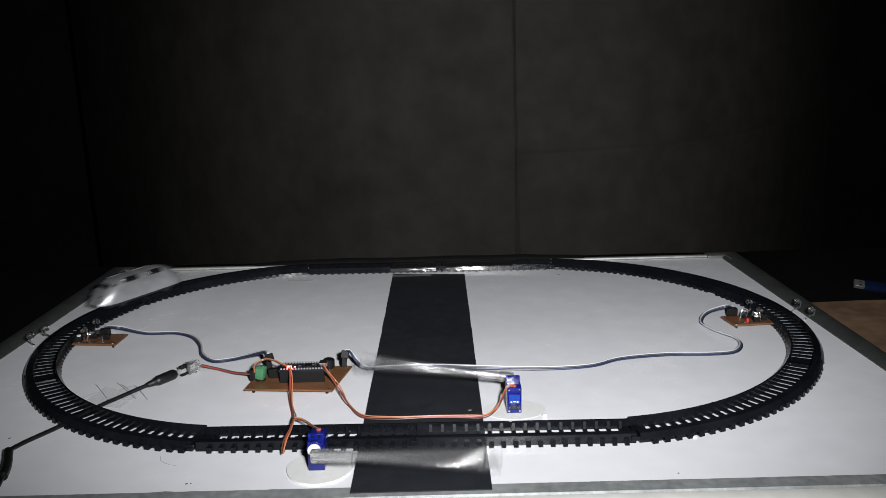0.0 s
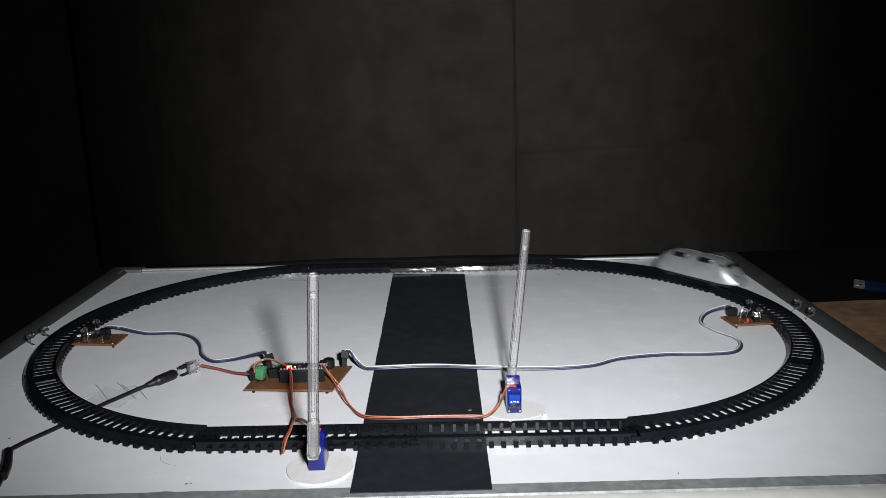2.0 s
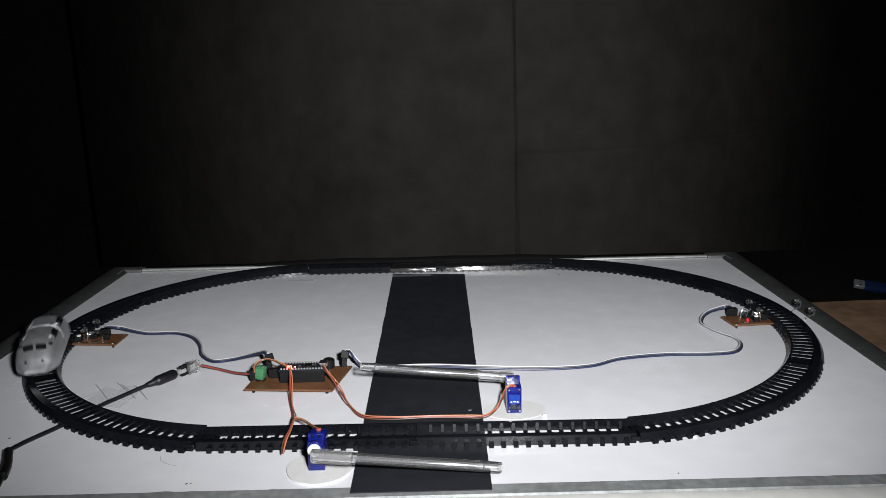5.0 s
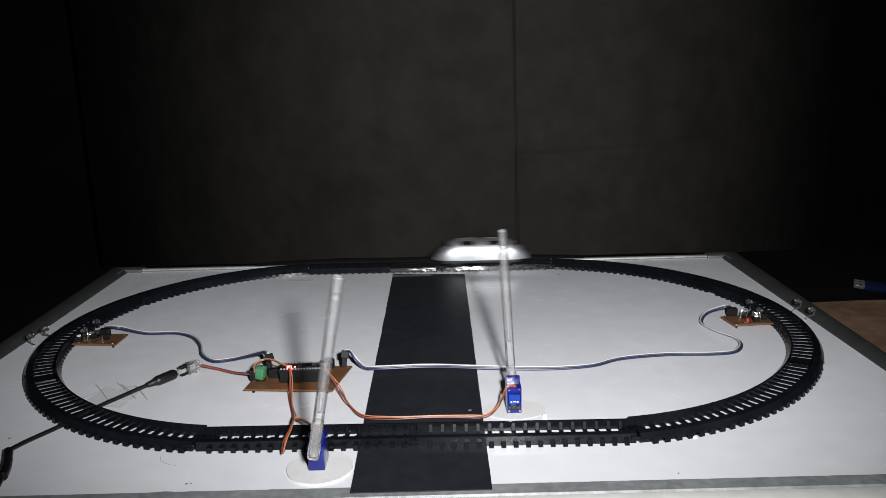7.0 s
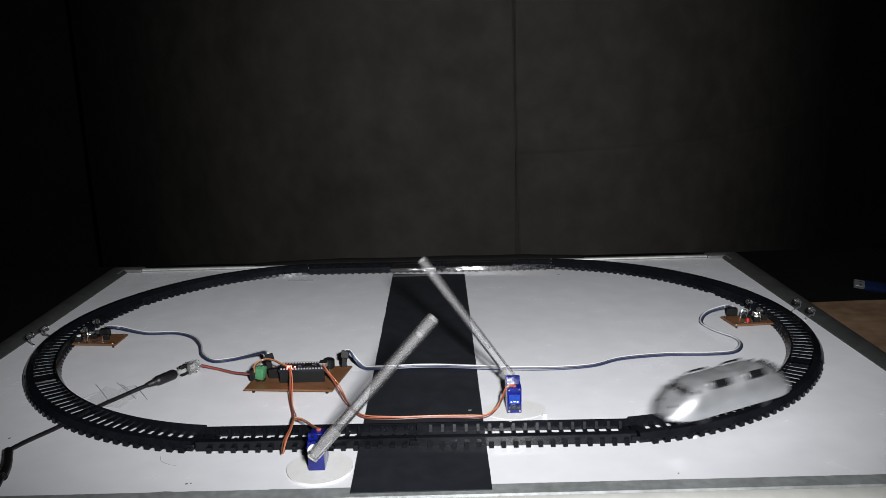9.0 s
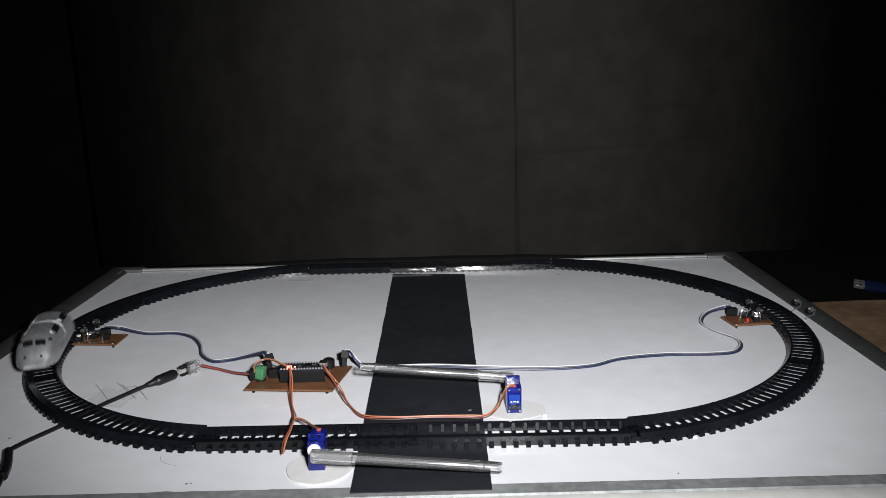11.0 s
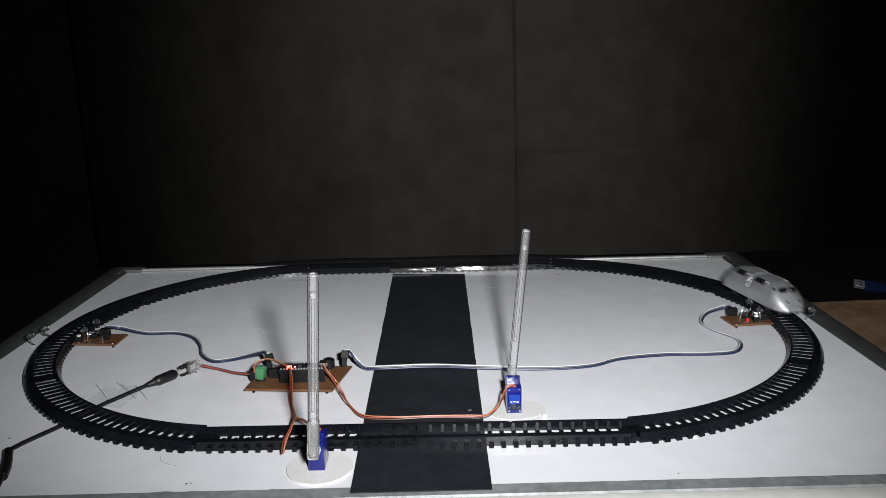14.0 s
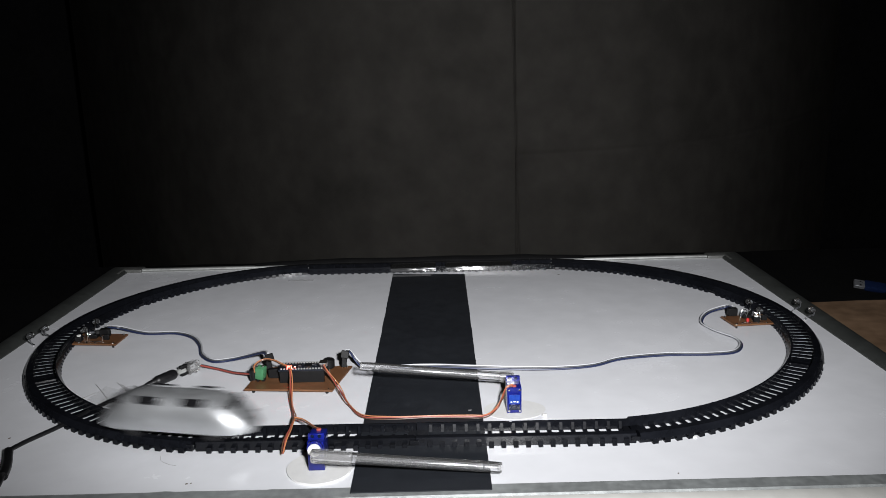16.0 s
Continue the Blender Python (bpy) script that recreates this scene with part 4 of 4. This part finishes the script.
def build_marks():
    build_tape_piece([(-0.0420, 0.2440), (0.0100, 0.2430), (0.0100, 0.2500), (-0.0420, 0.2510)], 0.0019, "clear glossy tape along the road's end")
    for x0, x1, seed, turned in ((-0.046, 0.016, 1.0, 0.05), (0.030, 0.122, 5.0, 0.0)):
        secs = []
        for k in range(41):
            x = x0 + (x1 - x0) * k / 40
            w = 0.00012 * noise.noise((x * 90, seed, 0)) + 0.00005 * noise.noise((x * 300, seed, 4))
            v = 0.0004 * noise.noise((x * 45, seed, 9))
            prof = [(0.2860, 0.0094), (0.2700, 0.0094 + w * 0.4), (0.2606, 0.0093 + w * 0.5), (0.2598, 0.0090), (0.2591 + v, 0.0064), (0.2586 + w, 0.0048), (0.2582 + w, 0.0036), (0.2578 + w, 0.0028 + abs(w))]
            prof = [(y + turned * (x - (x0 + x1) / 2), z) for y, z in prof]
            lower = [(y - 0.0001 + 0.0003, z - 0.0003) for y, z in prof]
            secs.append([(x, y, z) for y, z in prof + lower[::-1]])
        solid("tape_piece", bm_loft(secs), "gloss_tape", "crumpled clear glossy tape folded over the far track", "sticky tape")
    build_tape_piece([(-0.1850, 0.2370), (-0.1500, 0.2370), (-0.1500, 0.2450), (-0.1850, 0.2460)], 0.0004, "clear glossy tape beside the far track")
    rng = random.Random(4)
    for x, y, r in ((-0.1631, -0.2910, 0.0008), (-0.3320, -0.2109, 0.0009), (-0.1600, -0.2903, 0.0005), (0.1830, 0.2390, 0.0012), (0.0350, -0.2900, 0.0007), (0.1920, -0.2933, 0.0006)):
        disc("dirt_speck", r * 1.3, r * 0.8, 0.0003, pose(x, y, 0.0000, 0, 0, rng.uniform(0, 90)), "dirt", "small dark speck of dirt on the whiteboard", "dirt", 0.3)
    disc("paper_scuff", 0.0018, 0.0004, 0.0003, pose(0.0462, -0.1828, 0.0016, 0, 0, 4), "crease", "small pale scuff on the black road strip", "scuff", 0.3)
    solid("loose_thread", bm_tube([(-0.1960, -0.2480, 0.0003), (-0.1930, -0.2560, 0.0003), (-0.1850, -0.2620, 0.0003), (-0.1790, -0.2640, 0.0003)], 0.00014, 5), "crease", "thin loose dark thread on the whiteboard", "thread")
    solid("plastic_crumb", bm_box(0.0035, 0.0020, 0.0014, 0.0004), "white_plastic", "small white plastic crumb beside the track", "crumb", pose(0.2200, -0.2400, 0.0008, 0, 0, 20))
    solid("glue_blob", bm_box(0.0040, 0.0030, 0.0026, 0.0010, seg=2), "foam", "small white glue blob beside the servo pad", "glue", pose(0.1080, -0.1955, 0.0014))

# ---------------------------------------------------------------- build
build_setting()
build_board()
build_road()
train = build_train()
arm_a = build_arm(0.1350, "clear plastic pen barrel on the servo in front of the track", Matrix.Translation(PIVOT_A), 0.0300)
arm_b = build_arm(0.134, "clear plastic pen barrel on the servo inside the oval", Matrix.Translation(PIVOT_B), 0.0130)
build_servo(pose(-0.0704, -0.2800, 0.0012), "blue micro servo on a white pad in front of the track", -1, 0.0200)
build_servo(pose(0.0834, -0.1895, 0.0004), "blue micro servo standing on a white pad inside the oval", 1, 0.0166)
disc("foam_pad", 0.0243, 0.0245, 0.0016, pose(-0.0690, -0.2735, 0), "foam", "round white foam pad under the front servo", "pad")
disc("foam_pad", 0.0262, 0.0192, 0.0003, pose(0.0845, -0.1805, 0), "foam", "round white foam pad under the inner servo", "pad")
build_controller()
build_sensor([(-0.3830, 0.0010), (-0.3240, -0.0050), (-0.3225, 0.0270), (-0.3800, 0.0330)], "brown sensor board with clear lamps at the track's inner side", ((-0.3638, 0.0160, 0.015), (-0.3625, 0.0443, 0.015)), (-0.3560, 0.0160), (-0.3680, 0.0080), (-0.3450, 0.0210), 170, False)
build_sensor([(0.3390, 0.0070), (0.3900, 0.0110), (0.3880, 0.0420), (0.3345, 0.0370)], "brown sensor board with clear lamps by the curved track", ((0.3712, 0.0557, 0.0155), (0.3726, 0.0292, 0.014)), (0.3600, 0.0290), (0.3660, 0.0170), (0.3475, 0.0390), 195, True)
build_far_lamps(((-0.4084, -0.0098, 0.0190, -0.4187, 0.0095), (-0.4036, 0.0131, 0.0190, -0.4086, 0.0300)), "clear sensor lamp on bent legs outside the track", 160)
build_far_lamps(((0.4198, 0.0426, 0.0190, 0.4230, 0.0580), (0.4218, 0.0119, 0.0190, 0.4255, 0.0300)), "clear sensor lamp on bent legs beside the rail", 200)
build_power_lead()
build_wires()
build_usb_plug()
build_tape_patch()
build_marks()
build_track()

# ---------------------------------------------------------------- what moves
TRAIN = [(0.0, -0.4087), (0.5, -0.2449), (0.9, -0.0884), (1.1, 0.0), (1.3, 0.0913), (1.5, 0.1830), (1.8, 0.3072), (2.0, 0.3850), (2.4, 0.5180),
         (2.8, 0.6660), (3.2, 0.8173), (3.5, 0.9312), (3.7, 1.0190), (3.9, 1.1144), (4.2, 1.2622), (4.6, 1.418), (5.4, 1.672), (6.3, 1.9476),
         (6.5, 2.0215), (6.7, 2.1056), (6.9, 2.1970), (7.1, 2.2930), (7.3, 2.3820), (7.5, 2.4560), (7.9, 2.5980), (8.3, 2.7300), (8.7, 2.8880),
         (9.0, 3.0011), (9.2, 3.0779), (9.6, 3.242), (10.0, 3.415), (10.5, 3.572), (11.3, 3.8271), (12.0, 4.0600), (12.3, 4.1619), (12.6, 4.2750),
         (12.9, 4.4097), (13.0, 4.4570), (13.5, 4.6650), (14.0, 4.8340), (14.5, 5.0145), (15.0, 5.1922), (15.5, 5.3780), (15.8, 5.5220), (16.0, 5.6225)]
ARM_A = [(0.0, -3.0), (0.1, 19.5), (0.2, 22.5), (0.5, 37.7), (0.9, 60.5), (1.3, 82.0), (1.4, 86.6), (2.5, 86.6), (2.7, 78.3), (3.1, 57.1), (3.5, 34.6),
         (3.7, 22.8), (3.9, 12.0), (4.0, 8.0), (4.1, 1.8), (4.2, -3.8), (4.3, -5.5), (5.7, -5.5), (5.8, 16.5), (6.3, 42.9), (6.7, 63.8), (7.1, 84.5), (7.2, 86.6),
         (8.25, 86.6), (8.3, 85.0), (8.5, 76.6), (8.9, 54.2), (9.2, 38.2), (9.9, -1.0), (10.0, -5.5), (11.55, -5.5), (11.7, 18.9), (12.0, 34.6), (12.6, 66.5),
         (12.9, 81.7), (13.0, 86.0), (13.1, 86.6), (14.1, 86.6), (14.3, 81.0), (14.6, 67.2), (15.0, 45.9), (15.6, 11.8), (15.8, 0.0), (15.9, -5.0), (16.0, -5.5)]
ARM_B = [(0.0, 172.0), (0.1, 156.0), (0.2, 152.8), (0.5, 135.4), (0.9, 112.0), (1.3, 90.0), (1.4, 84.4), (2.5, 84.4), (2.7, 93.3), (3.1, 116.0), (3.5, 138.8),
         (3.7, 150.0), (3.9, 162.0), (4.0, 166.9), (4.1, 169.8), (4.2, 172.0), (4.3, 174.2), (5.7, 174.2), (5.8, 157.0), (6.3, 131.4), (6.7, 109.2), (7.1, 87.9), (7.2, 84.4),
         (8.25, 84.4), (8.5, 96.0), (8.9, 119.4), (9.2, 135.7), (9.9, 171.5), (10.0, 174.2), (11.55, 174.2), (11.7, 154.5), (12.0, 139.8), (12.6, 107.0),
         (12.9, 90.6), (13.0, 86.0), (13.1, 84.4), (14.1, 84.4), (14.3, 91.4), (14.6, 106.9), (15.0, 129.4), (15.6, 162.4), (15.8, 171.2), (15.9, 173.5), (16.0, 174.0)]


def motions():
    ticks = [k / 10 for k in range(161)]

    def at(table, t):
        return float(np.interp(t, [q[0] for q in table], [q[1] for q in table]))

    rows = []
    for t in ticks:
        # a light running mean takes out small jerks
        near = [min(16.0, max(0.0, t + d)) for d in (-0.15, -0.05, 0.05, 0.15)]
        shift = sum(near) / 4 - t
        s = sum(at(TRAIN, q) for q in near) / 4 - shift * 0.45
        a, b = on_track(s + 0.034), on_track(s - 0.034)
        mid = 0.5 * (a + b)
        rows.append((t, Matrix.Translation((mid.x, mid.y, 0)) @ pose(0, 0, 0, 0, 0, math.degrees(math.atan2(a.y - b.y, a.x - b.x)))))
    walk(train, rows)
    for arm, table, p in ((arm_a, ARM_A, PIVOT_A), (arm_b, ARM_B, PIVOT_B)):
        walk(arm, [(t, Matrix.Translation(p) @ pose(0, 0, 0, 0, -at(table, t), 0)) for t in ticks])


motions()
